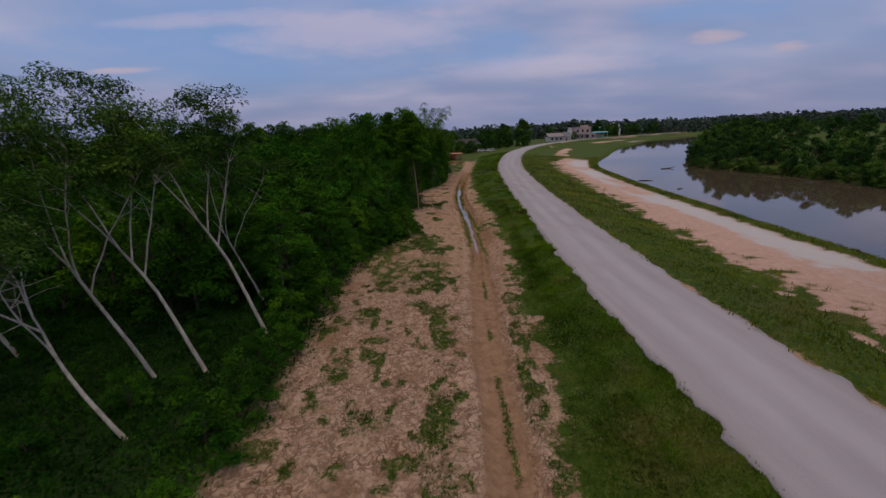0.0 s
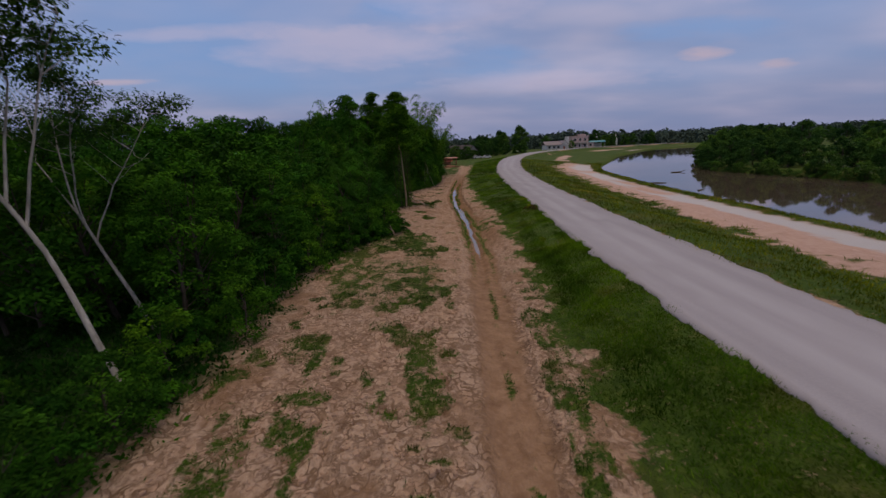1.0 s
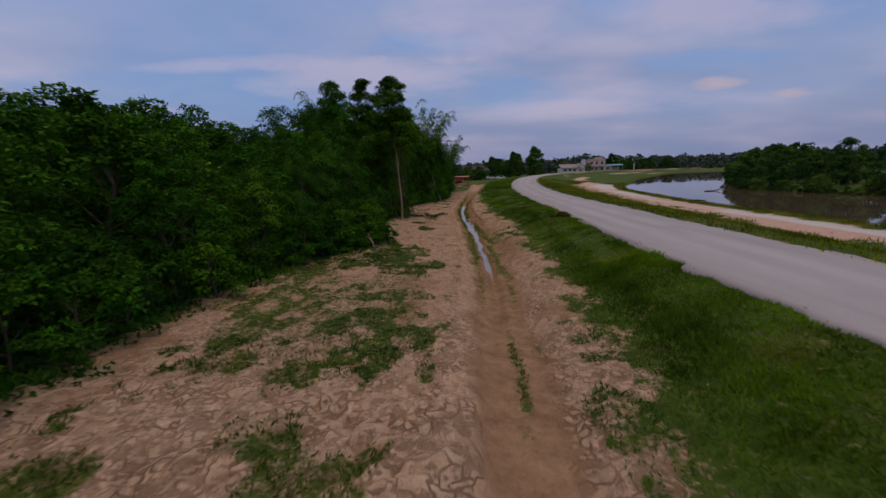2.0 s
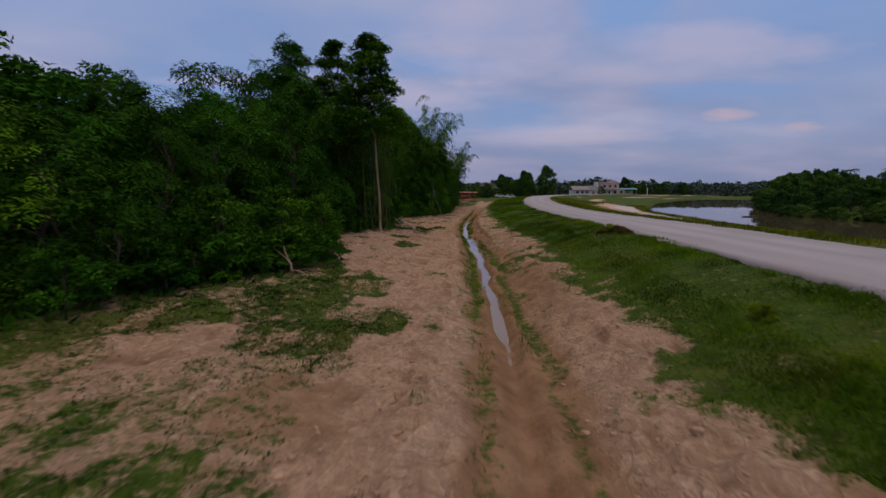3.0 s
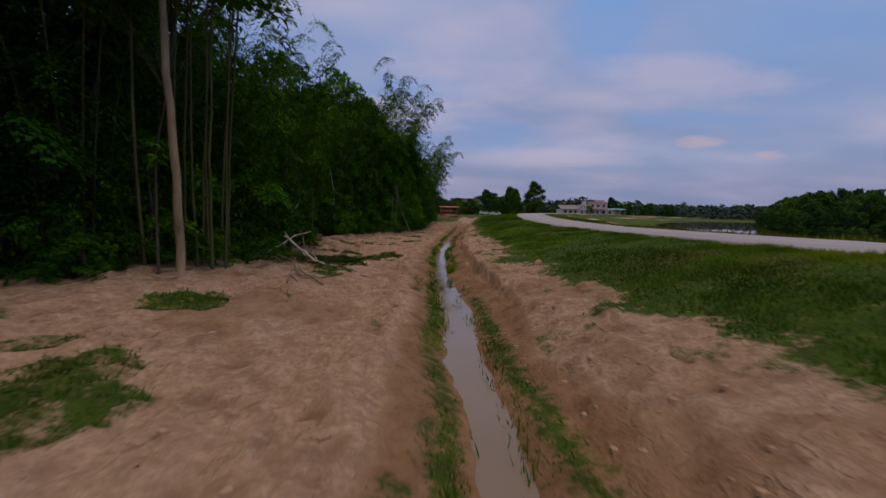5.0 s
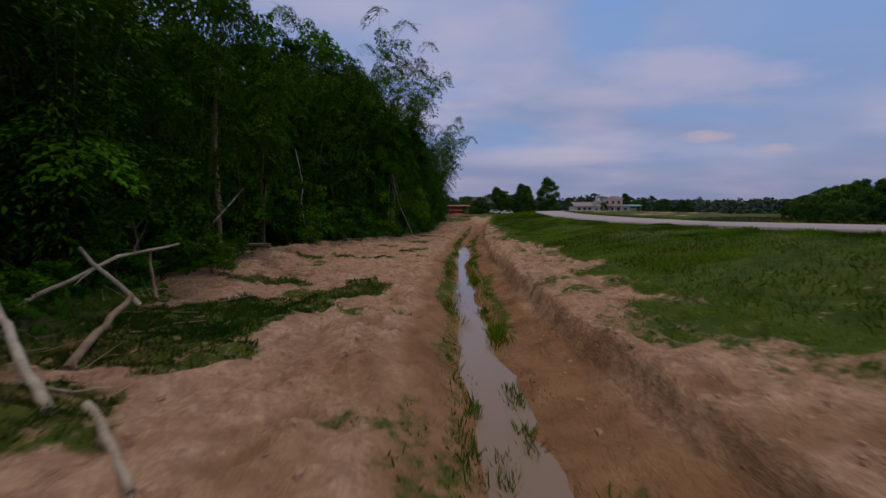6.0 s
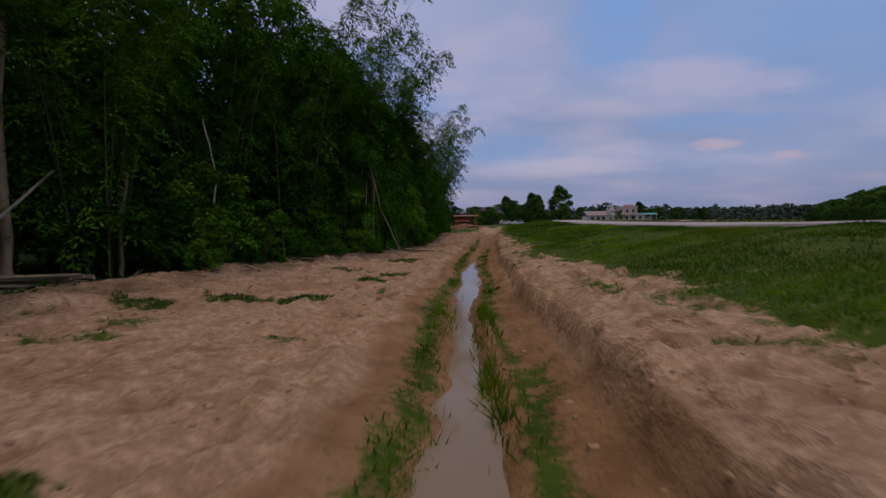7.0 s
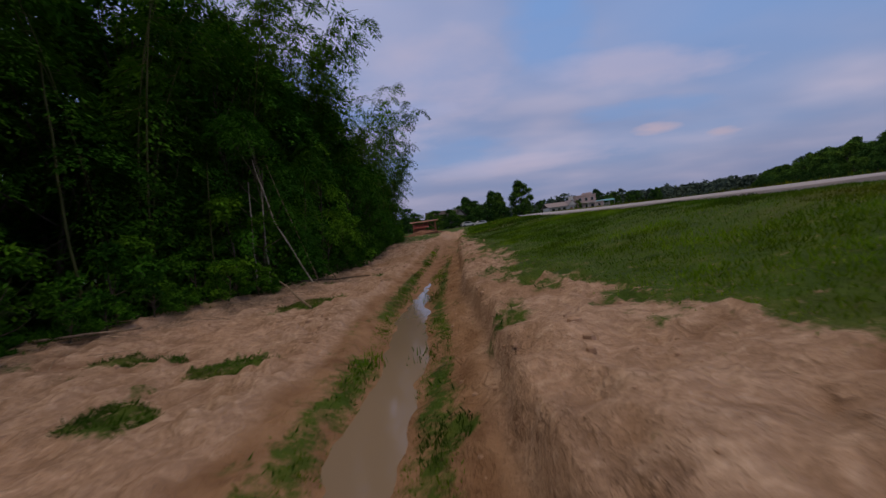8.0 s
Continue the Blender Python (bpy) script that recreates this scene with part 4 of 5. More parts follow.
for x, y, size in ((-8.3, 21.4, 0.95), (-7.6, 20.6, 0.7), (-3.7, 35.4, 0.62), (-4.3, 34.4, 0.7), (-3.1, 37.0, 0.55), (-4.6, 36.4, 0.8), (-3.5, 38.4, 0.7), (-2.8, 39.6, 0.6), (-4.9, 33.2, 0.6), (-5.4, 35.2, 0.9), (-4.2, 37.6, 0.85), (-2.6, 41.0, 0.5), (-1.9, 37.9, 0.5), (-2.1, 39.0, 0.55), (-2.5, 37.2, 0.5), (-2.6, 40.3, 0.65), (-2.9, 38.5, 0.8), (-3.4, 36.2, 0.6)):
    spots[0].append(stand(x, y, ground_z(x, y) - 0.05, x * 7, size * 1.15, size * 0.8))
for k in range(84):
    y = 48 + 0.62 * k + rng.uniform(-0.3, 0.3)
    if 62 < y < 66:
        continue
    x = float(wood_x(y)) + rng.uniform(-0.35, 0.25) - (0.9 if 51 < y < 57.5 else 0)
    size = rng.uniform(0.20, 0.42)
    spots[k % 2].append(stand(x, y, ground_z(x, y) - 0.04, rng.uniform(0, 6.28), size * 1.25, size))
for k in range(26):
    x, y = rng.uniform(-20, -7), rng.uniform(6, 24)
    spots[k % 2].append(stand(x, y, ground_z(x, y) - 0.05, rng.uniform(0, 6.28), rng.uniform(0.3, 0.7)))
for pr, places in zip(shrub, spots):
    scatter(pr, places)

clumps = [bamboo("tall green bamboo clump with arching leafy tips", 12.0, 13, 60), bamboo("slender bamboo clump with drooping feathery tips", 10.0, 12, 60)]
bamboo_places = [[], []]
for k, (x, y, high) in enumerate([(-4.8, 50.6, 10.0), (-5.6, 46.0, 8.0), (-5.4, 54, 10.5), (-5.0, 58, 9.6), (-4.5, 62, 8.8), (-4.6, 66, 8.6), (-4.2, 70, 9.9), (-3.2, 74, 11.6),
                                  (-2.2, 78, 12.8), (-2.4, 82, 14.4), (-1.7, 86.5, 14.0), (0.9, 85.0, 10.0), (1.5, 90, 10), (2.0, 96, 9.5), (2.0, 103, 9.5), (1.8, 110, 9.0), (-6.8, 52, 11.0), (-7.0, 60, 9.6), (-6.5, 68, 9.8), (-8.6, 41, 6.4)]):
    bamboo_places[k % 2].append(stand(x, y, ground_z(x, y), rng.uniform(0, 6.28), high / (12.2, 10.2)[k % 2]))
for pr, places in zip(clumps, bamboo_places):
    scatter(pr, places)
scatter(bamboo("bamboo clump with long tips arching over the track", 11.4, 4, 90, 0.055), [stand(0.9, 86.0, ground_z(0.9, 86.0), 0.15, 0.95)])

# far side: wooded isle, trees round the houses, far belt
far = [broad_tree("far_tree", "round dark green tree across the river", "trees across the river", 8.0, 3.2, 12, 48, 0.42, LEAF_FAR, 0.16, 0.12, full=1.3),
       broad_tree("far_tree", "spreading dark green tree across the river", "trees across the river", 9.0, 3.8, 12, 48, 0.45, LEAF_FAR, 0.18, 0.15, full=1.3),
       broad_tree("far_tree", "low rounded tree across the river", "trees across the river", 6.5, 3.4, 10, 48, 0.40, LEAF_FAR, 0.14, 0.05, full=1.3)]
spots = [[], [], []]
for k in range(200):
    y = -10 + 285 * ((k * 0.618034) % 1) ** 1.15
    deep = k % 4
    x = float(river_r(y)) + 1.6 + deep * 5.0 + rng.uniform(-0.9, 1.2)
    size = rng.uniform(0.85, 1.12) * (0.60, 0.76, 0.82, 0.84)[deep] * float(np.interp(y, (70, 105, 119, 200), (0.78, 0.88, 1.10, 1.10)))
    spots[2 if deep == 0 else int(rng.integers(2))].append(stand(x, y, ground_z(x, y) - 0.3, rng.uniform(0, 6.28), size))
for k in range(46):
    y, x = 20 + 3.1 * k, 0.0
    x = float(river_r(y)) + 0.7 + rng.uniform(-0.4, 0.6)
    spots[2].append(stand(x, y, ground_z(x, y) - 0.35, rng.uniform(0, 6.28), rng.uniform(0.34, 0.52), rng.uniform(0.26, 0.42)))
for k in range(24):
    y = rng.uniform(100, 285)
    x = float(river_r(y)) + rng.uniform(22, 70)
    spots[k % 3].append(stand(x, y, ground_z(x, y), rng.uniform(0, 6.28), rng.uniform(0.8, 1.0)))
for pr, places in zip(far, spots):
    scatter(pr, places)

def palm_tree():
    t = thing("palm_tree", "coconut palm standing above the isle's trees", "palm", "palms across the river")
    top = bent((0, 0, -0.2), (0.05, 0.02, 1), 8.6, 7, 0, 0.03)
    part("trunk", Shape().tube(top, taper(0.17, 0.10, 7), 7).mesh("trunk", BARK_DARK, True), t)
    for k in range(13):
        w = k * 2.399
        spine = bent(top[-1], (math.cos(w), math.sin(w), 0.25 + 0.9 * (k % 3) / 2), 1.7, 6, 0.26, 0.02)
        v, out = [], np.array([math.cos(w), math.sin(w), 0.0])
        side = np.array([-out[1], out[0], 0.0])
        for a, b in zip(spine, spine[1:]):
            for f in (0.0, 0.33, 0.66):
                p = np.array(a.lerp(b, f))
                for sgn in (-1, 1):
                    d = unit(side * sgn + out * 0.5 + (0, 0, -0.5))
                    v.append([p, p + d * 0.2 + out * 0.06, p + d * 0.45, p + d * 0.2 - out * 0.06])
        part("frond", quads_mesh("frond", np.array(v), LEAF_FAR), t)
    return t


scatter(palm_tree(), [stand(x, y, ground_z(x, y), w, size) for x, y, w, size in ((90.0, 122.0, 0.0, 0.92), (101.0, 124.0, 2.2, 0.95))])


def drift_log(x, y, turn, long):
    t = tagged(new("drift_log", Shape().tube(bent((-long / 2, 0, 0.0), (1, 0.05, 0.0), long, 6, 0, 0.06), taper(0.16, 0.05, 6), 7).mesh("drift_log", BARK_DARK, True)), "dark drift log floating in the brown river", "log", "drift logs in the river")
    t.location, t.rotation_euler = (x, y, float(river_z(y))), (0, 0, turn)


for x, y, turn, long in ((38.6, 80.0, -0.5, 2.4), (52.6, 98.2, 0.1, 3.4), (61.5, 106.0, 0.3, 2.6), (38.5, 68.5, 0.5, 1.4), (31.2, 34.5, 0.4, 0.8), (67.0, 155.0, 0.2, 2.0)):
    drift_log(x, y, turn, long)

verge_bush = broad_tree("verge_bush", "small bright green bush on the grassy road bank", "bushes on the road bank", 0.42, 0.32, 6, 80, 0.05, LEAF_FRESH, 0.010, 0.02, lumps=6, full=1.4)
scatter(verge_bush, [stand(x, y, ground_z(x, y) - 0.03, w, size) for x, y, w, size in ((5.9, 31.4, 0.0, 0.55), (7.6, 41.6, 1.0, 0.75), (13.8, 40.2, 2.0, 0.6))])

village = [broad_tree("village_tree", "dark green garden tree near the houses", "trees round the houses", 9.0, 3.6, 12, 60, 0.50, LEAF_FAR, 0.2, 0.04, full=1.6),
           broad_tree("village_tree", "tall dark tree with a dense oval crown", "trees round the houses", 11.5, 3.3, 26, 60, 0.50, LEAF_FAR, 0.22, 0.03, full=1.6)]
spots = [[stand(x, y, ground_z(x, y) - 0.3, a, size) for x, y, a, size in ((10.5, 164, 0.9, 0.55), (14.0, 163, 2.9, 0.52), (9.5, 166, 0.3, 0.48), (12.5, 165, 1.3, 0.42), (15.4, 168, 2.2, 0.50), (11.0, 160, 2.2, 0.35), (17.5, 169.5, 0.2, 0.36), (6, 160, 4.0, 0.5), (28, 188, 1.0, 0.62), (33, 190, 2.0, 0.55), (24, 186, 3.0, 0.7), (79.8, 247, 1.0, 0.5))], [stand(39.5, 193, 2.5, 0, 1.0)]]
spots[0] += [stand(x, y, 2.6, x, size) for x, y, size in ((118, 318, 1.0), (125, 314, 0.95), (132, 318, 1.05), (139, 312, 0.95), (147, 318, 1.0), (108, 316, 0.9), (156, 316, 0.9))]
for k in range(50):
    y = rng.uniform(165, 330)
    x = rng.uniform(-60, 40) if y < 235 else rng.uniform(-60, 230)
    if x > float(road_l(y)) - 6 or (y < 180 and x > 0):
        continue
    if 55 < x < 120 and y < 285:
        continue
    spots[k % 2].append(stand(x, y, ground_z(x, y), rng.uniform(0, 6.28), rng.uniform(0.55, 0.95)))
for pr, places in zip(village, spots):
    scatter(pr, places)

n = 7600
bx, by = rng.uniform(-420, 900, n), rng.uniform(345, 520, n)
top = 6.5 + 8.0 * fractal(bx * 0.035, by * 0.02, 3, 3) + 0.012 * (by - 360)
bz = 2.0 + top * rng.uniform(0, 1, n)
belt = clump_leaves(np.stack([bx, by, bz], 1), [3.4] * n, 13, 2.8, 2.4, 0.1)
tagged(new("far_woods", quads_mesh("far_woods", belt, LEAF_BELT_HAZED)), "far belt of dark woods along the horizon", "woods", kind="stuff")


# ---- grass ----
def blades(xlo, xhi, ylo, yhi, n, cover, length, width, lean=0.45, cut=0.35, grow=None):
    """Grass blades where the cover of the ground allows them; cover(x, y, masks) gives 0 to 1."""
    y = rng.uniform(ylo, yhi, n)
    x = xlo(y) + (xhi(y) - xlo(y)) * rng.uniform(0, 1, n)
    z, masks = surface(x, y)
    c = cover(x, y, masks)
    keep = rng.uniform(0, 1, n) < np.clip((c - cut) / (1 - cut), 0, 1)
    x, y, z = x[keep], y[keep], z[keep]
    tuft = 0.45 + 1.1 * fractal(x * 1.3, y * 1.3, 55, 3)
    d = unit(rng.normal(size=(len(x), 3)) * lean + (0, 0, 1))
    k = rng.uniform(0.6, 1.25, len(x)) * tuft * (1.0 if grow is None else grow(x, y))
    return leaf_quads(np.stack([x, y, z - 0.02], 1), d, length * k, width * np.sqrt(k), 0.1)


def sward(name, quads, material, label, category):
    """Blades as one mesh; broad drifts of fresh and of tired growth run through it."""
    x, y = quads[:, 0, 0], quads[:, 0, 1]
    tone = 0.5 + 1.7 * (fractal(x * 0.45, y * 0.30, 301, 3) - 0.5) + 0.5 * (fractal(x * 1.9, y * 1.4, 311, 2) - 0.5)
    tagged(new(name, quads_mesh(name, quads, material, tone)), label, category, kind="stuff")


def bank_cover(x, y, m):
    """Grass of the bank; it thins out in brown patches."""
    return m["grass"] * (0.55 + 0.9 * step(0.30, 0.55, fractal(x * 0.6, y * 0.35, 141, 3)))


def bank_strip(ylo, yhi, n, length, width):
    low = blades(lambda y: bank_x(y) - 0.45, lambda y: road_l(y) - 1.3, ylo, yhi, int(n * 0.7), bank_cover, length, width, 0.6, 0.35, lambda x, y: np.clip(0.35 + (x - bank_x(y)) / 1.6, 0.3, 1.0))
    crest = blades(lambda y: road_l(y) - 1.4, lambda y: road_l(y) + 0.1, ylo, yhi, int(n * 0.60), bank_cover, length * 0.75, width * 0.9, 0.7)
    rim = blades(lambda y: road_l(y) - 0.25, lambda y: road_l(y) + 0.28, ylo, yhi, int(n * 0.12), lambda x, y, m: step(0.45, 0.6, fractal(x * 0.9, y * 0.9, 171, 2)), length * 0.7, width, 1.0)
    return [low, crest, rim]


bank = np.concatenate(bank_strip(7, 30, 44000, 0.15, 0.026) + bank_strip(28, 60, 120000, 0.095, 0.015) + bank_strip(60, 90, 120000, 0.085, 0.014) + bank_strip(90, 150, 22000, 0.22, 0.06))
clumps = blades(lambda y: road_l(y) - 0.75, lambda y: road_l(y) + 0.25, 27, 62, 60000, lambda x, y, m: step(0.50, 0.60, fractal(x * 0.9, y * 0.55, 351, 3)) * np.clip(1.2 - np.abs(x - road_l(y) + 0.2) / 0.6, 0, 1), 0.125, 0.016, 0.7, 0.2)
bank = np.concatenate([bank, clumps])
sward("bank_grass", bank, GRASS_BLADE, "uneven green grass on the road bank", "grass")
verge = blades(lambda y: road_r(y) - 0.25, lambda y: sand_l(y) + 2.5, 6, 130, 56000, lambda x, y, m: np.maximum(m["grass"], (x < road_r(y) + 0.15) * step(0.42, 0.6, fractal(x * 1.1, y * 1.1, 161, 2))), 0.20, 0.036)
sward("verge_grass", verge, VERGE_BLADE, "yellowish green grass between the road and the sand", "grass")
lip = blades(lambda y: sand_r(y) - 0.3, lambda y: river_l(y) - 0.5, 10, 130, 20000, lambda x, y, m: m["grass"], 0.22, 0.045)
sward("shore_grass", lip, VERGE_BLADE, "grass along the edge of the river bank", "grass")


def patch_blades(patches, per, length, width, lean=0.8, trust=None):
    """Low leafy growth, thick within the patches (x, y, half width, half length)."""
    x = np.concatenate([rng.uniform(cx - 1.15 * p, cx + 1.15 * p, int(per * 4 * p * q)) for cx, cy, p, q in patches])
    y = np.concatenate([rng.uniform(cy - 1.15 * q, cy + 1.15 * q, int(per * 4 * p * q)) for cx, cy, p, q in patches])
    z, m = surface(x, y)
    cover = m["grass"] if trust is None else np.full_like(x, trust)
    keep = (rng.uniform(0, 1, len(x)) < np.clip((cover - 0.25) / 0.55, 0, 1)) & (x < bank_x(y) + 0.4)
    x, y, z = x[keep], y[keep], z[keep]
    d = unit(rng.normal(size=(len(x), 3)) * lean + (0, 0, 1))
    k = rng.uniform(0.5, 1.2, len(x)) * (0.5 + fractal(x * 1.7, y * 1.7, 57, 2))
    return leaf_quads(np.stack([x, y, z - 0.02], 1), d, length * k, width * np.sqrt(k), 0.1)


weeds = np.concatenate([blades(lambda y: wood_x(y) - 0.6, lambda y: bank_x(y) - 0.1, 7, 25, 110000, lambda x, y, m: m["grass"], 0.10, 0.022, 0.9, 0.25),
                        blades(lambda y: wood_x(y) - 0.6, lambda y: bank_x(y) - 0.1, 25, 88, 130000, lambda x, y, m: m["grass"] * (0.75 * (x > ditch_x(y)) + (x < ditch_x(y))), 0.075, 0.015, 0.9, 0.3),
                        patch_blades([w for w in WEEDS if 24 < w[1] < 42], 480, 0.065, 0.012), patch_blades([w for w in WEEDS if w[1] > 42], 1500, 0.080, 0.013)])
sward("weeds", weeds, WEED_BLADE, "low green weeds in patches on bare soil", "weeds")
floor_plants = np.concatenate([blades(lambda y: wood_x(y) - 16, lambda y: wood_x(y) + 0.5, 6, 32, 90000, lambda x, y, m: m["forest_floor"], 0.19, 0.075, 1.2, 0.1),
                               blades(lambda y: wood_x(y) - 5, lambda y: wood_x(y) + 0.3, 32, 122, 60000, lambda x, y, m: m["forest_floor"], 0.17, 0.060, 1.2, 0.1)])
sward("undergrowth", floor_plants, LEAF_SHADED, "low undergrowth on the wood's floor, coloured dark for shade", "undergrowth")
ditch_grass = np.concatenate([blades(lambda y: ditch_x(y) + 0.24, lambda y: ditch_x(y) + 0.62, 36, 87, 22000, lambda x, y, m: step(0.46, 0.60, fractal(x * 1.2, y * 0.6, 187, 2)) * (1 - 0.85 * step(54, 55.5, y) * (1 - step(61.5, 63.5, y))), 0.052, 0.009, 0.7, 0.12),
                              blades(lambda y: ditch_x(y) - 0.60 + 0.12 * step(52, 58, y), lambda y: ditch_x(y) - 0.22, 33, 87, 60000, lambda x, y, m: step(0.24, 0.44, fractal(x * 1.2, y * 0.5, 181, 2)) * np.clip(1.25 - np.abs(x - ditch_x(y) + 0.36) / 0.16, 0, 1), 0.048, 0.008, 0.8, 0.12)])
sward("ditch_grass", ditch_grass, GRASS_BLADE, "strip of bright grass along the ditch water", "grass")
reeds = blades(lambda y: ditch_x(y) - 0.42, lambda y: ditch_x(y) + 0.45, 31, 86, 9000,
               lambda x, y, m: step(0.52, 0.62, fractal(x * 1.6, y * 0.8, 121, 2)) * step(0.06, 0.16, np.abs(x - ditch_x(y))), 0.15, 0.014, 0.35, 0.2)
tufts = patch_blades(DITCH_TUFTS, 2600, 0.17, 0.013, 0.4, 1.0)
reeds = np.concatenate([reeds, tufts])
sward("ditch_reeds", reeds, GRASS_BLADE, "thin green reeds along the water in the ditch", "reeds")

# clods of soil lying on the bare strips, larger and closer together on the broken ground
n = 15000
cy = np.where(rng.uniform(0, 1, n) < 0.62, rng.uniform(8, 40, n), rng.uniform(40, 88, n))
cx = wood_x(cy) + 0.3 + (bank_x(cy) - wood_x(cy) - 0.3) * rng.uniform(0, 1, n)
cz, cm = surface(cx, cy)
ok = ((np.abs(cx - ditch_x(cy)) > 1.0) | (cx - ditch_x(cy) > 0.62)) & (cm["grass"] < 0.3) & (fractal(cx * 0.7, cy * 0.7, 131, 3) > np.where(cy < 40, 0.40, 0.47) - 0.12 * (np.abs(cx - ditch_x(cy) - 0.85) < 0.35))
big = (0.014 + 0.012 * (1 - step(24, 34, cy))) + (0.036 + 0.036 * (1 - step(22, 32, cy))) * rng.uniform(0, 1, n) ** 4
clods = Shape()
for x, y, z, r in zip(cx[ok], cy[ok], cz[ok], big[ok]):
    b = len(clods.v)
    turn, long = rng.uniform(0, 6.28), rng.uniform(0.7, 1.3)
    ring = [(rng.uniform(0.7, 1.25) * r, w + rng.uniform(-0.25, 0.25)) for w in (0.2, 1.4, 2.7, 3.9, 5.2)]
    for h, f in ((-0.5, 1.0), (0.25, 0.85)):
        for q, w in ring:
            px, py = q * f * math.cos(w) * long, q * f * math.sin(w) / long
            clods.v.append(Vector((x + px * math.cos(turn) - py * math.sin(turn), y + px * math.sin(turn) + py * math.cos(turn), z + h * r)))
    clods.v.append(Vector((x, y, z + r * rng.uniform(0.40, 0.65))))
    for k in range(5):
        k2 = (k + 1) % 5
        clods.f.append((b + k, b + k2, b + 5 + k2, b + 5 + k))
        clods.f.append((b + 5 + k, b + 5 + k2, b + 10))
CLOD = plain("clod_soil", (0.36, 0.235, 0.165), 0.95, 0.30, 7.0, 0.1)
tagged(new("clods", clods.mesh("clods", CLOD)), "loose clods of dry pinkish soil", "soil", kind="stuff")


# ---- stems, poles and fallen branches ----
def stem(name, label, pts, r0, r1, material=BARK_DEAD, twigs=0, category="branch", group="dead branches at the wood's edge"):
    t = thing(name, label, category, group)
    o = Vector(pts[0])
    t.location = o
    path = []
    for a, b in zip(pts, pts[1:]):
        a, b = Vector(a) - o, Vector(b) - o
        for k in range(4):
            path.append(a.lerp(b, k / 4) + Vector(rng.normal(size=3)) * r0 * 0.35)
    path.append(Vector(pts[-1]) - o)
    n = len(path) - 1
    part("wood" if category == "branch" else "trunk", Shape().tube(path, taper(r0, r1, n), 7).mesh("wood", material, True), t)
    for k in range(twigs):
        i = int(n * (0.45 + 0.5 * k / max(1, twigs)))
        tw = bent(path[i], rng.normal(size=3) + (0, 0, 0.3), rng.uniform(0.3, 0.8), 3, 0.0, 0.2)
        part("twig", Shape().tube(tw, taper(r1, r1 * 0.3, 3), 5).mesh("twig", material, True), t)
    return t


def gz(x, y, up=0.0):
    return (x, y, ground_z(x, y) + up)


stem("bare_trunk", "straight pale bare trunk at the edge of the bamboo", [gz(-2.2, 49.7, -0.1), (-2.3, 49.7, 3.0), (-2.47, 49.75, 5.6), (-2.6, 49.9, 6.6)], 0.082, 0.05, BARK_STEM, 0, "tree", "thin stems of the wood")
for x, y, dx, h, r in ((-2.6, 50.3, -0.1, 6.5, 0.035), (-2.4, 50.8, 0.15, 6.0, 0.03), (-2.8, 50.9, 0.05, 7.0, 0.035), (-2.1, 51.3, 0.2, 6.4, 0.03), (-3.0, 49.9, -0.3, 6.6, 0.035), (-2.5, 51.8, 0.3, 7.0, 0.03), (-2.35, 50.5, -0.15, 6.4, 0.03), (-2.15, 50.6, -0.08, 6.3, 0.028), (-2.0, 50.4, 0.0, 6.5, 0.032), (-1.85, 50.7, 0.05, 6.2, 0.028),
                        (-2.9, 72.0, -0.3, 6.0, 0.035), (-5.1, 64.4, -0.05, 5.5, 0.10), (-4.2, 66.0, 0.0, 2.8, 0.05), (-1.2, 74.0, 0.1, 4.0, 0.025), 
                        (0.2, 77.5, 0.3, 3.8, 0.03)):
    stem("thin_stem", "thin pale stem standing among dark leaves", [gz(x, y, -0.1), (x + dx * 0.4, y, h * 0.45), (x + dx, y + 0.3, h)], r, r * 0.6, CULM if r < 0.045 else BARK_STEM, 0, "tree", "thin stems of the wood")
stem("leaning_stem", "pale dead stem leaning against the wood", [gz(-5.6, 63.4), (-4.3, 64.6, 2.6)], 0.035, 0.022, BARK_PALE)
stem("kinked_stem", "slender pale kinked stem in front of dark leaves", [gz(-3.50, 68.9, -0.1), (-3.55, 68.9, 1.2), (-3.68, 68.9, 2.3), (-3.60, 68.9, 3.2), (-3.85, 68.8, 4.6)], 0.034, 0.020, BARK_PALE, 0, "tree", "thin stems of the wood")
stem("leaning_stem", "thin pale stem leaning out of the leaves", [gz(0.9, 76.0), (-0.3, 76.5, 4.2)], 0.022, 0.014, BARK_STEM)
stem("leaning_stem", "thin pale stem leaning out of a dark hollow", [gz(0.95, 75.0), (0.15, 75.0, 2.3), (-0.25, 75.1, 4.1)], 0.024, 0.014, WEATHERED)
for x, z in ((-0.55, 3.5), (-0.22, 3.4)):
    stem("thin_stem", "thin pale stem standing in a dark hollow", [gz(x, 75.0, -0.1), (x + 0.05, 75.0, 1.7), (x + 0.12, 75.1, z)], 0.024, 0.016, WEATHERED, 0, "tree", "thin stems of the wood")
stem("leaning_stem", "thin grey stem leaning over the soil", [gz(-2.15, 36.6, -0.05), (-2.45, 36.6, 0.75), (-2.75, 36.8, 1.35)], 0.045, 0.025, BARK_DEAD, 2)
stem("fallen_branch", "weathered grey log leaning on the slope", [gz(-1.5, 55.2, 0.03), (-2.1, 55.05, 1.25)], 0.034, 0.024, WEATHERED)
stem("fallen_branch", "weathered brown broken log on the grass", [gz(-0.48, 52.9, 0.04), gz(-0.8, 53.7, 0.08), gz(-1.1, 54.5, 0.22)], 0.040, 0.030)
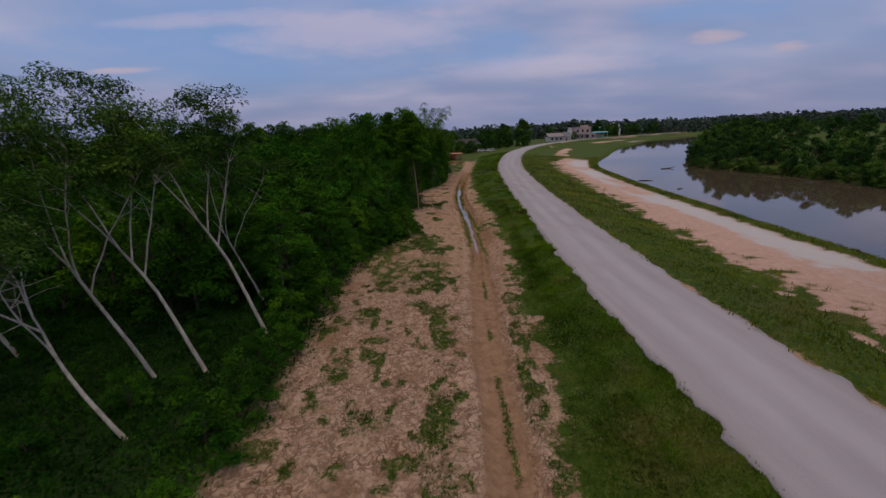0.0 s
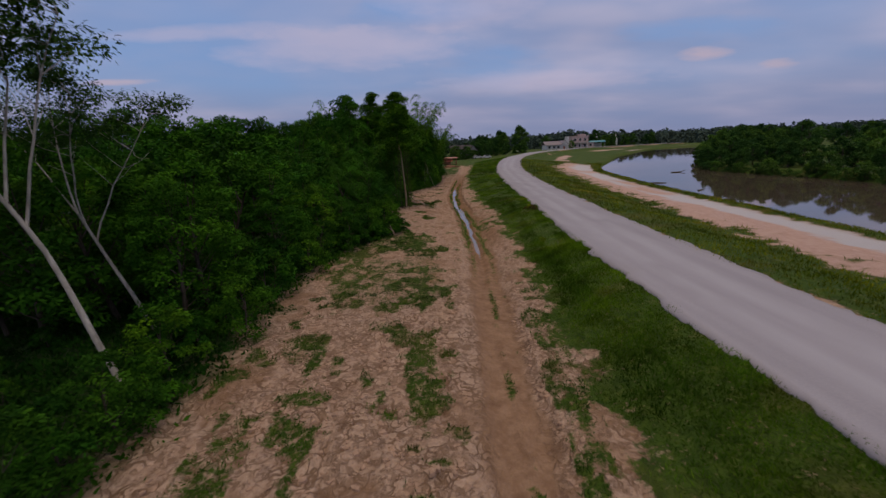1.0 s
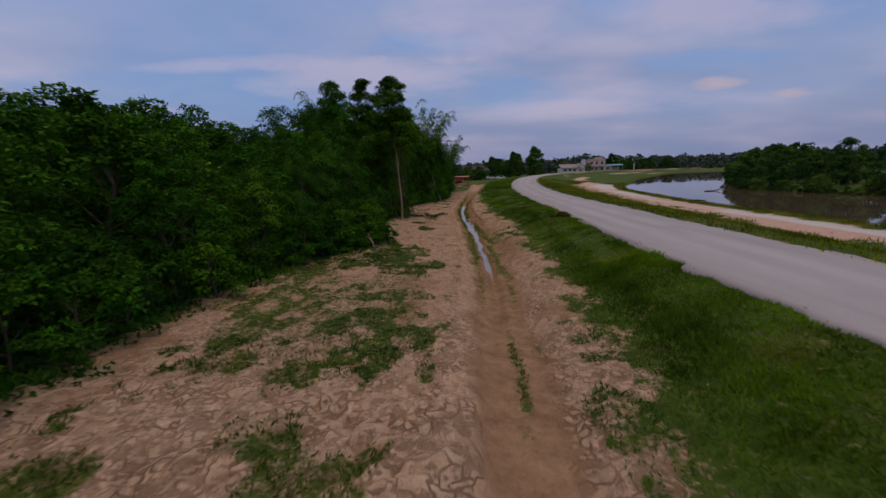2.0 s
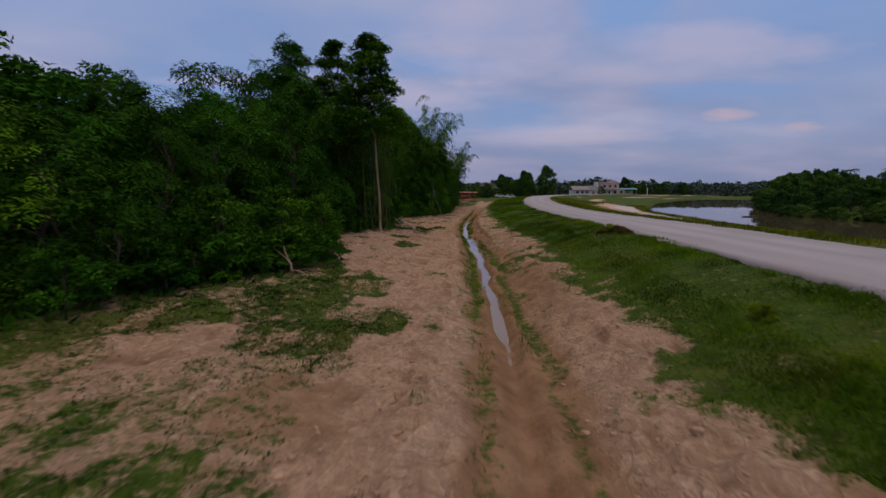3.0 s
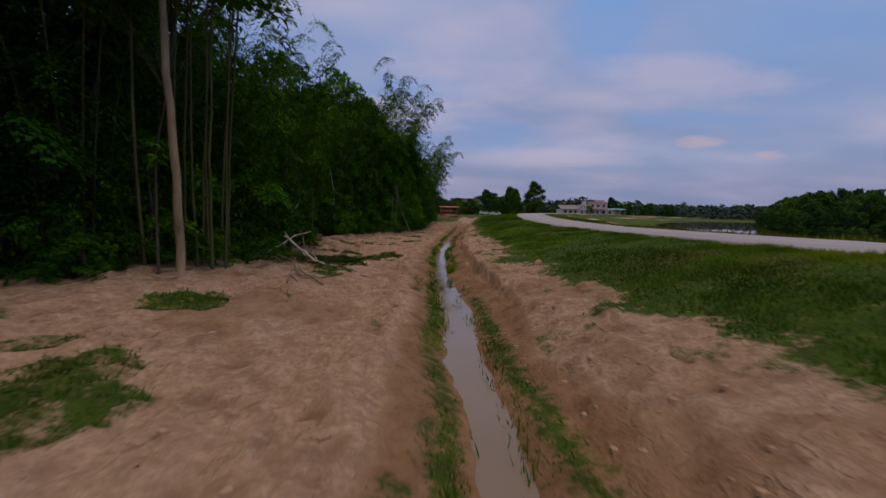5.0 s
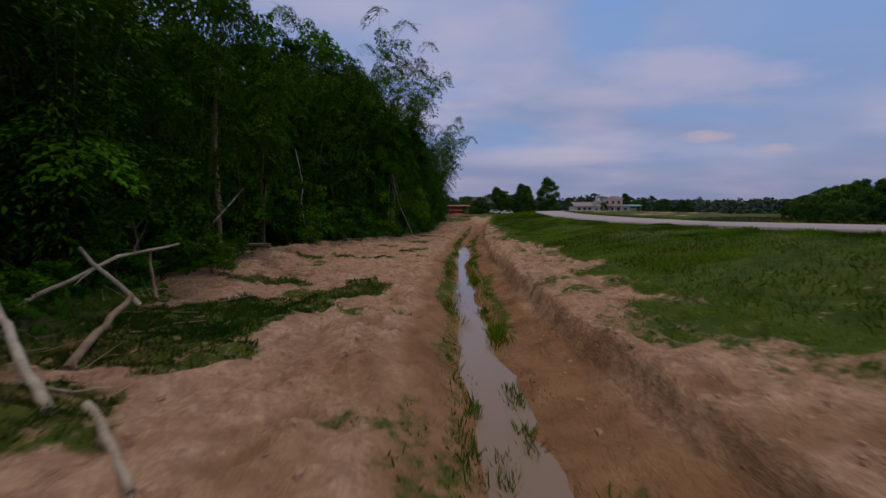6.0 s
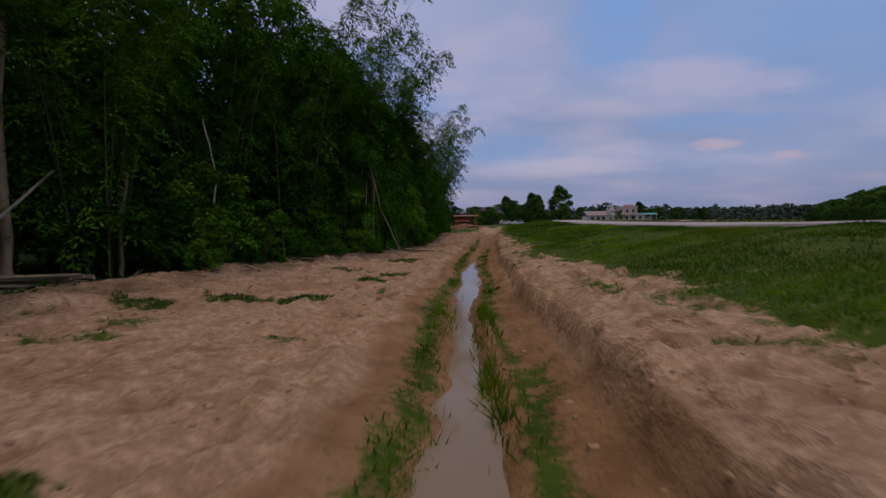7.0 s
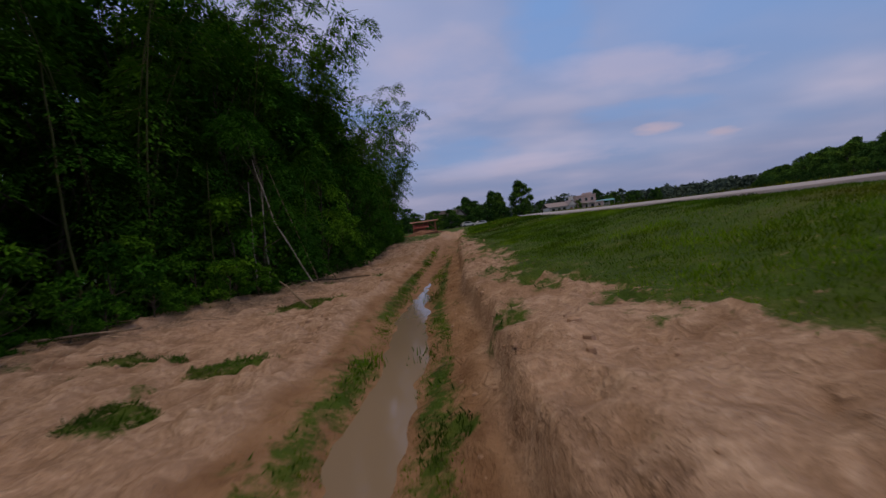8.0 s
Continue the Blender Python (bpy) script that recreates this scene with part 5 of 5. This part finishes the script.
stem("fallen_branch", "pale broken branch propped at the wood's edge", [gz(-2.5, 54.6, 0.05), (-1.9, 55.4, 1.10), (-1.62, 56.3, 1.21)], 0.030, 0.018, WEATHERED, 2)
stem("fallen_branch", "thin forked prop under a pale branch", [gz(-1.62, 55.7), (-1.76, 55.85, 1.15)], 0.024, 0.018)
stem("fallen_branch", "pale birch-like log leaning on the soil", [gz(0.15, 52.06, 0.0), (-0.50, 52.6, 0.62), (-0.94, 52.9, 0.88), (-1.5, 53.3, 1.2)], 0.036, 0.026, BARK_PALE)
stem("fallen_branch", "short pale log lying on the soil", [gz(0.27, 52.2, 0.06), gz(0.62, 51.85, 0.09), gz(0.97, 51.53, 0.05)], 0.030, 0.022, WEATHERED)
stem("fallen_branch", "thin dry stick lying on the soil", [gz(-0.30, 52.33, 0.04), gz(-0.1, 52.5, 0.05), gz(0.06, 52.68, 0.02)], 0.010, 0.006, WEATHERED)
stem("fallen_branch", "short leaning brown stump of a branch", [gz(-0.3, 50.6), (-0.55, 50.9, 0.8)], 0.03, 0.02)
stem("fallen_branch", "dry forked branch lying on bare soil", [gz(0.4, 49.8, 0.03), gz(-0.9, 51.6, 0.18)], 0.022, 0.012, BARK_DEAD, 3)
stem("fallen_branch", "dry branch lying on bare soil", [gz(-0.1, 49.2, 0.03), gz(-0.5, 51.0, 0.3)], 0.020, 0.012, BARK_DEAD, 2)
stem("fallen_branch", "brown forked branch lying on the berm", [gz(-2.76, 67.8, 0.08), gz(-2.0, 67.2, 0.06), gz(-1.54, 66.8, 0.04)], 0.055, 0.035, BARK_DEAD, 1)
stem("fallen_branch", "long thin pole lying on the berm", [gz(-3.0, 66.9, 0.05), gz(-1.6, 66.7, 0.04)], 0.022, 0.015, WEATHERED)
stem("fallen_branch", "thin pole lying across bare soil", [gz(1.7, 71.3, 0.02), gz(0.6, 73.2, 0.35)], 0.025, 0.015)
stem("fallen_branch", "thin pale pole lying at the wood's edge", [gz(-1.9, 69.4, 0.06), gz(-0.6, 69.9, 0.10)], 0.022, 0.014)
stem("fallen_branch", "dark wet branch lying on the soil", [gz(0.6, 75.0, 0.03), gz(2.4, 76.0, 0.04)], 0.03, 0.015, BARK_DARK, 2)

sticks = Shape()
for k in range(420):
    y = rng.uniform(48, 80)
    x = float(wood_x(y)) + rng.normal() * 0.55 + 0.25
    w, long = rng.uniform(0, 3.14), rng.uniform(0.15, 0.6)
    a, b = gz(x, y, 0.02), gz(x + long * math.cos(w), y + long * math.sin(w), 0.02 + 0.10 * rng.uniform() ** 2)
    sticks.tube([a, b], (rng.uniform(0.004, 0.010), 0.003), 4, False)
tagged(new("dry_sticks", sticks.mesh("dry_sticks", BARK_DEAD)), "thin dry sticks scattered on the soil beside the wood", "sticks", kind="stuff")

pile = thing("pole_pile", "low pile of weathered grey poles beside the wood", "wood pile")
for k in range(12):
    a = gz(-6.4 + rng.uniform(-0.3, 0.3), 63.7 + 0.08 * k, 0.05 + 0.07 * (k % 3))
    b = gz(-3.4 + rng.uniform(-0.4, 0.4), 63.5 + 0.08 * k + rng.uniform(-0.1, 0.1), 0.05 + 0.06 * (k % 3))
    part("pole", Shape().tube([a, ((a[0] + b[0]) / 2, (a[1] + b[1]) / 2, (a[2] + b[2]) / 2 + 0.03), b], (0.035, 0.03, 0.025), 7).mesh("pole", WEATHERED, True), pile)

scatter(broad_tree("broadleaf_tree", "tall narrow tree wrapped in dense green climbers", "trees of the wood", 10.4, 1.6, 30, 100, 0.14, LEAF_BROAD, 0.12, 0.20, 0.7, lumps=5, full=1.3),
        [stand(-7.3, 50.6, ground_z(-7.3, 50.6), 0.4, 1.3, 1.0)])
scatter(broad_tree("broadleaf_tree", "slender tree with a narrow light green crown", "trees of the wood", 10.4, 1.55, 36, 90, 0.13, LEAF_BAMBOO, 0.018, 0.50, 0.62, lumps=5, full=1.3),
        [stand(-2.6, 49.65, ground_z(-2.6, 49.65), 1.3, 1.6, 1.0)])
scatter(broad_tree("broadleaf_tree", "slim leafy tree rising above the bamboo", "trees of the wood", 10.7, 1.15, 30, 90, 0.13, LEAF_BAMBOO, 0.07, 0.42, 0.62, lumps=5, full=1.35),
        [stand(-5.0, 51.0, ground_z(-5.0, 51.0), 2.3, 1.5, 1.0)])

scatter(broad_tree("verge_bush", "small half-dry brown bush on the grassy road bank", "bushes on the road bank", 0.30, 0.46, 6, 70, 0.05, LEAF_DRY, 0.010, 0.02, lumps=6, full=1.1),
        [stand(float(road_l(y)) - off, y, ground_z(float(road_l(y)) - off, y) - 0.04, w, size) for off, y, w, size in ((0.25, 41.3, 0.4, 0.75), (0.20, 40.7, 1.9, 0.6), (0.65, 41.8, 2.6, 0.6))])

# ---- houses and village ----
PINK = plain("pink_plaster", (0.46, 0.34, 0.32), 0.85, 0.12, 0.8)
WHITE = plain("white_plaster", (0.55, 0.53, 0.52), 0.8, 0.08, 0.8)
GREY_WALL = plain("grey_plaster", (0.20, 0.19, 0.19), 0.85, 0.2, 0.8)
ROOF_GREY = plain("grey_roof", (0.24, 0.20, 0.21), 0.7, 0.2, 2.0)
ROOF_OLD = plain("weathered_roof", (0.075, 0.065, 0.065), 0.95, 0.3, 2.0, 0.05)
ROOF_TEAL = plain("teal_roof", (0.10, 0.30, 0.33), 0.5, 0.15, 2.0, 0.4)
ROOF_RED = plain("rusty_roof", (0.44, 0.20, 0.13), 0.7, 0.3, 2.0)
SHEET_RED = plain("red_sheet", (0.46, 0.12, 0.09), 0.6, 0.2, 3.0)
TIMBER = plain("reddish_timber", (0.32, 0.13, 0.08), 0.8, 0.25, 4.0)
DARK_GLASS = plain("dark_glass", (0.03, 0.035, 0.04), 0.12, 0.1, 2.0, 0.5)
SPOIL = plain("spoil_earth", (0.20, 0.10, 0.065), 0.95, 0.3, 3.0, 0.1)
CAR_PAINT = plain("white_paint", (0.55, 0.55, 0.57), 0.3, 0.03, 2.0, 0.5)
RUBBER = plain("black_rubber", (0.02, 0.02, 0.02), 0.8, 0.1, 5.0)


def window(parent, x, y, z, w, h, depth=0.12):
    """A window in a wall that faces the camera's way, with frame, sill and pane."""
    f = Shape()
    for lo, hi in (((x - w / 2 - 0.08, y - 0.05, z), (x - w / 2, y + depth, z + h)), ((x + w / 2, y - 0.05, z), (x + w / 2 + 0.08, y + depth, z + h)), ((x - w / 2 - 0.08, y - 0.05, z + h), (x + w / 2 + 0.08, y + depth, z + h + 0.08))):
        f.box(lo, hi)
    f = part("window", f.mesh("window", WHITE), parent)
    part("pane", Shape().box((x - w / 2, y - 0.02, z), (x + w / 2, y + 0.02, z + h)).mesh("pane", DARK_GLASS), f)
    part("sill", Shape().box((x - w / 2 - 0.12, y - 0.15, z - 0.1), (x + w / 2 + 0.12, y + 0.02, z)).mesh("sill", WHITE), f)


def town_house():
    t = thing("town_house", "pink two-storey house with flat roof and dark windows", "house")
    t.location = (82.8, 256, 3.6)
    part("wall", Shape().box((0, 0, -0.5), (9.4, 9, 6.2)).mesh("wall", PINK), t, "pink plastered walls")
    part("parapet", Shape().box((-0.2, -0.2, 6.2), (9.6, 9.2, 6.75)).mesh("parapet", PINK), t)
    part("roof_room", Shape().box((5.2, 2.0, 6.75), (8.6, 6.0, 7.7)).mesh("roof_room", PINK), t)
    part("wing", Shape().box((9.4, 1.0, -0.5), (13.2, 8, 2.9)).mesh("wing", PINK), t)
    part("wing_roof", Shape().box((9.35, 0.6, 2.9), (13.6, 8.3, 3.15)).mesh("wing_roof", WHITE), t)
    part("balcony", Shape().box((0.6, -1.4, 2.9), (8.8, 0, 3.1)).mesh("balcony", WHITE), t)
    part("balcony_wall", Shape().box((0.6, -1.4, 3.1), (8.8, -1.25, 3.9)).mesh("balcony_wall", PINK), t)
    for x in (0.8, 4.6, 8.4):
        part("column", Shape().box((x, -1.35, -0.5), (x + 0.25, -1.1, 2.9)).mesh("column", WHITE), t)
    for x in (1.8, 4.7, 7.5):
        window(t, x, 0.0, 3.9, 1.3, 1.4)
        window(t, x, 0.0, 0.7, 1.4, 1.5)
    window(t, 11.2, 1.0, 0.9, 1.3, 1.2)


def bungalow():
    t = thing("bungalow", "low white house with a grey gabled roof", "house")
    t.location = (62.0, 234, 3.4)
    part("wall", Shape().box((0, 0, -0.5), (10.6, 8, 2.5)).mesh("wall", WHITE), t)
    part("roof", Shape().prism([(-0.7, 2.35), (4.0, 4.2), (8.7, 2.35), (8.7, 2.5), (4.0, 4.4), (-0.7, 2.5)], "x", -0.6, 8.0).mesh("roof", ROOF_GREY), t)
    part("gable", Shape().prism([(8.0, 2.5), (9.6, 4.3), (11.2, 2.5)], "y", -0.9, 6.5).mesh("gable", WHITE), t, "white gabled end")
    part("gable_roof", Shape().prism([(7.7, 2.5), (9.6, 4.45), (11.5, 2.5), (11.5, 2.66), (9.6, 4.65), (7.7, 2.66)], "y", -1.1, 7.0).mesh("gable_roof", ROOF_GREY), t)
    for x in (1.8, 4.2, 6.4):
        window(t, x, 0.0, 0.8, 1.2, 1.1)
    part("door", Shape().box((8.9, -0.06, -0.4), (9.9, 0.0, 1.7)).mesh("door", TIMBER), t)


def teal_shed():
    t = thing("open_shed", "long low shed with a teal sheet roof", "shed")
    t.location = (97.5, 266, 3.6)
    part("roof", Shape().prism([(-0.5, 3.0), (2.5, 3.7), (5.5, 3.0), (5.5, 3.12), (2.5, 3.85), (-0.5, 3.12)], "x", -0.5, 9.0).mesh("roof", ROOF_TEAL), t, "teal sheet roof")
    for x in (0.0, 2.8, 5.6, 8.4):
        for y in (0.0, 5.0):
            part("post", Shape().box((x, y, -0.4), (x + 0.14, y + 0.14, 3.05)).mesh("post", WHITE), t)
    part("back_wall", Shape().box((0, 5.14, -0.4), (8.5, 5.25, 2.2)).mesh("back_wall", WHITE), t)


def field_shelter():
    t = thing("field_shelter", "small open shelter of reddish timber with a flat rusty roof", "shelter")
    t.location = (4.6, 129.5, ground_z(6.4, 131) - 0.02)
    part("roof", Shape().prism([(-0.4, 1.78), (3.0, 1.95), (3.0, 2.07), (-0.4, 1.9)], "x", -0.35, 4.0).mesh("roof", ROOF_RED), t)
    for x in (0.0, 1.8, 3.5):
        for y in (0.0, 2.5):
            part("post", Shape().box((x, y, -0.3), (x + 0.13, y + 0.13, 1.84)).mesh("post", TIMBER), t)
    part("awning", Shape().prism([(-0.25, 0.95), (1.2, 1.62), (1.2, 1.66), (-0.25, 0.99)], "x", 0.1, 2.5).mesh("awning", SHEET_RED), t, "faded red sheet awning")
    part("platform", Shape().box((0.1, 0.4, 0.42), (3.5, 2.4, 0.52)).mesh("platform", TIMBER), t)
    part("back_wall", Shape().box((0.1, 2.63, 0.0), (2.0, 2.68, 1.5)).mesh("back_wall", TIMBER), t)
    part("brace", Shape().tube([(0.1, 0.06, 0.6), (1.7, 0.06, 1.7)], (0.05, 0.05), 6).mesh("brace", TIMBER), t)
    part("brace", Shape().tube([(3.5, 0.06, 0.7), (2.3, 0.06, 1.75)], (0.05, 0.05), 6).mesh("brace", TIMBER), t)


def farm_house():
    t = thing("farm_house", "grey-roofed farm house half hidden by trees", "house")
    t.location = (9.5, 172, ground_z(13, 176) - 0.2)
    part("wall", Shape().box((0, 0, -0.4), (8.5, 7, 2.9)).mesh("wall", GREY_WALL), t)
    part("roof", Shape().prism([(-0.7, 2.8), (3.5, 4.9), (7.7, 2.8), (7.7, 2.95), (3.5, 5.1), (-0.7, 2.95)], "x", -0.6, 7.6).mesh("roof", ROOF_OLD), t)
    part("gable", Shape().prism([(6.6, 2.9), (8.0, 4.5), (9.4, 2.9)], "y", -0.8, 5.5).mesh("gable", GREY_WALL), t)
    part("gable_roof", Shape().prism([(6.3, 2.85), (8.0, 4.65), (9.7, 2.85), (9.7, 3.0), (8.0, 4.85), (6.3, 3.0)], "y", -1.0, 6.0).mesh("gable_roof", ROOF_OLD), t)
    for x in (1.6, 4.2):
        window(t, x, 0.0, 0.9, 1.1, 1.1)


def parked_car():
    t = thing("parked_car", "small white car parked beside the field track", "car", "cars by the farm house")
    body = Shape().prism([(-2.0, 0.35), (2.0, 0.35), (2.05, 0.75), (1.2, 0.9), (0.6, 1.4), (-1.2, 1.42), (-1.75, 0.95), (-2.05, 0.85)], "y", -0.8, 0.8)
    part("body", body.mesh("body", CAR_PAINT), t)
    part("side_window", Shape().prism([(-1.35, 0.95), (0.95, 0.95), (0.5, 1.32), (-1.1, 1.34)], "y", -0.82, 0.82).mesh("side_window", DARK_GLASS), t)
    for x in (-1.25, 1.25):
        for y in (-0.72, 0.72):
            part("wheel", Shape().tube([(x, y - 0.1, 0.32), (x, y + 0.1, 0.32)], (0.32, 0.32), 14).mesh("wheel", RUBBER), t)
    return t


def pagoda(x, y, top):
    t = thing("pagoda", "white temple spire rising behind far trees", "temple", "temple spires")
    z0 = ground_z(x, y) - 0.3
    t.location = (x, y, z0)
    h = top - z0
    part("base", Shape().box((-1.0, -1.0, 0), (1.0, 1.0, h * 0.55)).mesh("base", WHITE), t)
    part("spire", Shape().tube([(0, 0, h * 0.55), (0, 0, h * 0.62), (0, 0, h * 0.74), (0, 0, h * 0.86), (0, 0, h)], (0.95, 0.9, 0.65, 0.3, 0.05), 12).mesh("spire", WHITE, True), t)
    return t


town_house()
bungalow()
teal_shed()
field_shelter()
farm_house()
scatter(parked_car(), [stand(18.6, 168, ground_z(18.6, 168), 0.2, 0.85), stand(22.2, 171, ground_z(22.2, 171), 3.3, 0.85)])
pagoda(125.2, 330, 16.8)
pagoda(140.2, 330, 12.6)
tank = thing("water_tower", "slim white water tower beside the pink house", "tower")
tank.location = (77.2, 250, 3.4)
part("shaft", Shape().box((0, 0, -0.4), (2.0, 2.0, 5.4)).mesh("shaft", WHITE), tank)
part("tank", Shape().tube([(1, 1, 5.4), (1, 1, 6.8)], (1.0, 1.0), 14).mesh("tank", WHITE), tank)

heap = Shape()
rows = 10
for i in range(rows + 1):
    for k in range(16):
        w, q = 2 * math.pi * k / 16, i / rows
        r = (1 - q) * (1 + 0.25 * math.sin(3 * w + 1) + 0.12 * rng.normal())
        heap.v.append(Vector((3.0 * r * math.cos(w), 1.5 * r * math.sin(w), 0.75 * q ** 0.8 - 0.1)))
for i in range(rows):
    for k in range(16):
        k2 = (k + 1) % 16
        heap.f.append((i * 16 + k, i * 16 + k2, (i + 1) * 16 + k2, (i + 1) * 16 + k))
spoil = tagged(new("earth_heap", heap.mesh("earth_heap", SPOIL, True)), "low heap of dark reddish earth beside the track", "earth heap")
spoil.location = (5.6, 119, ground_z(5.6, 119))
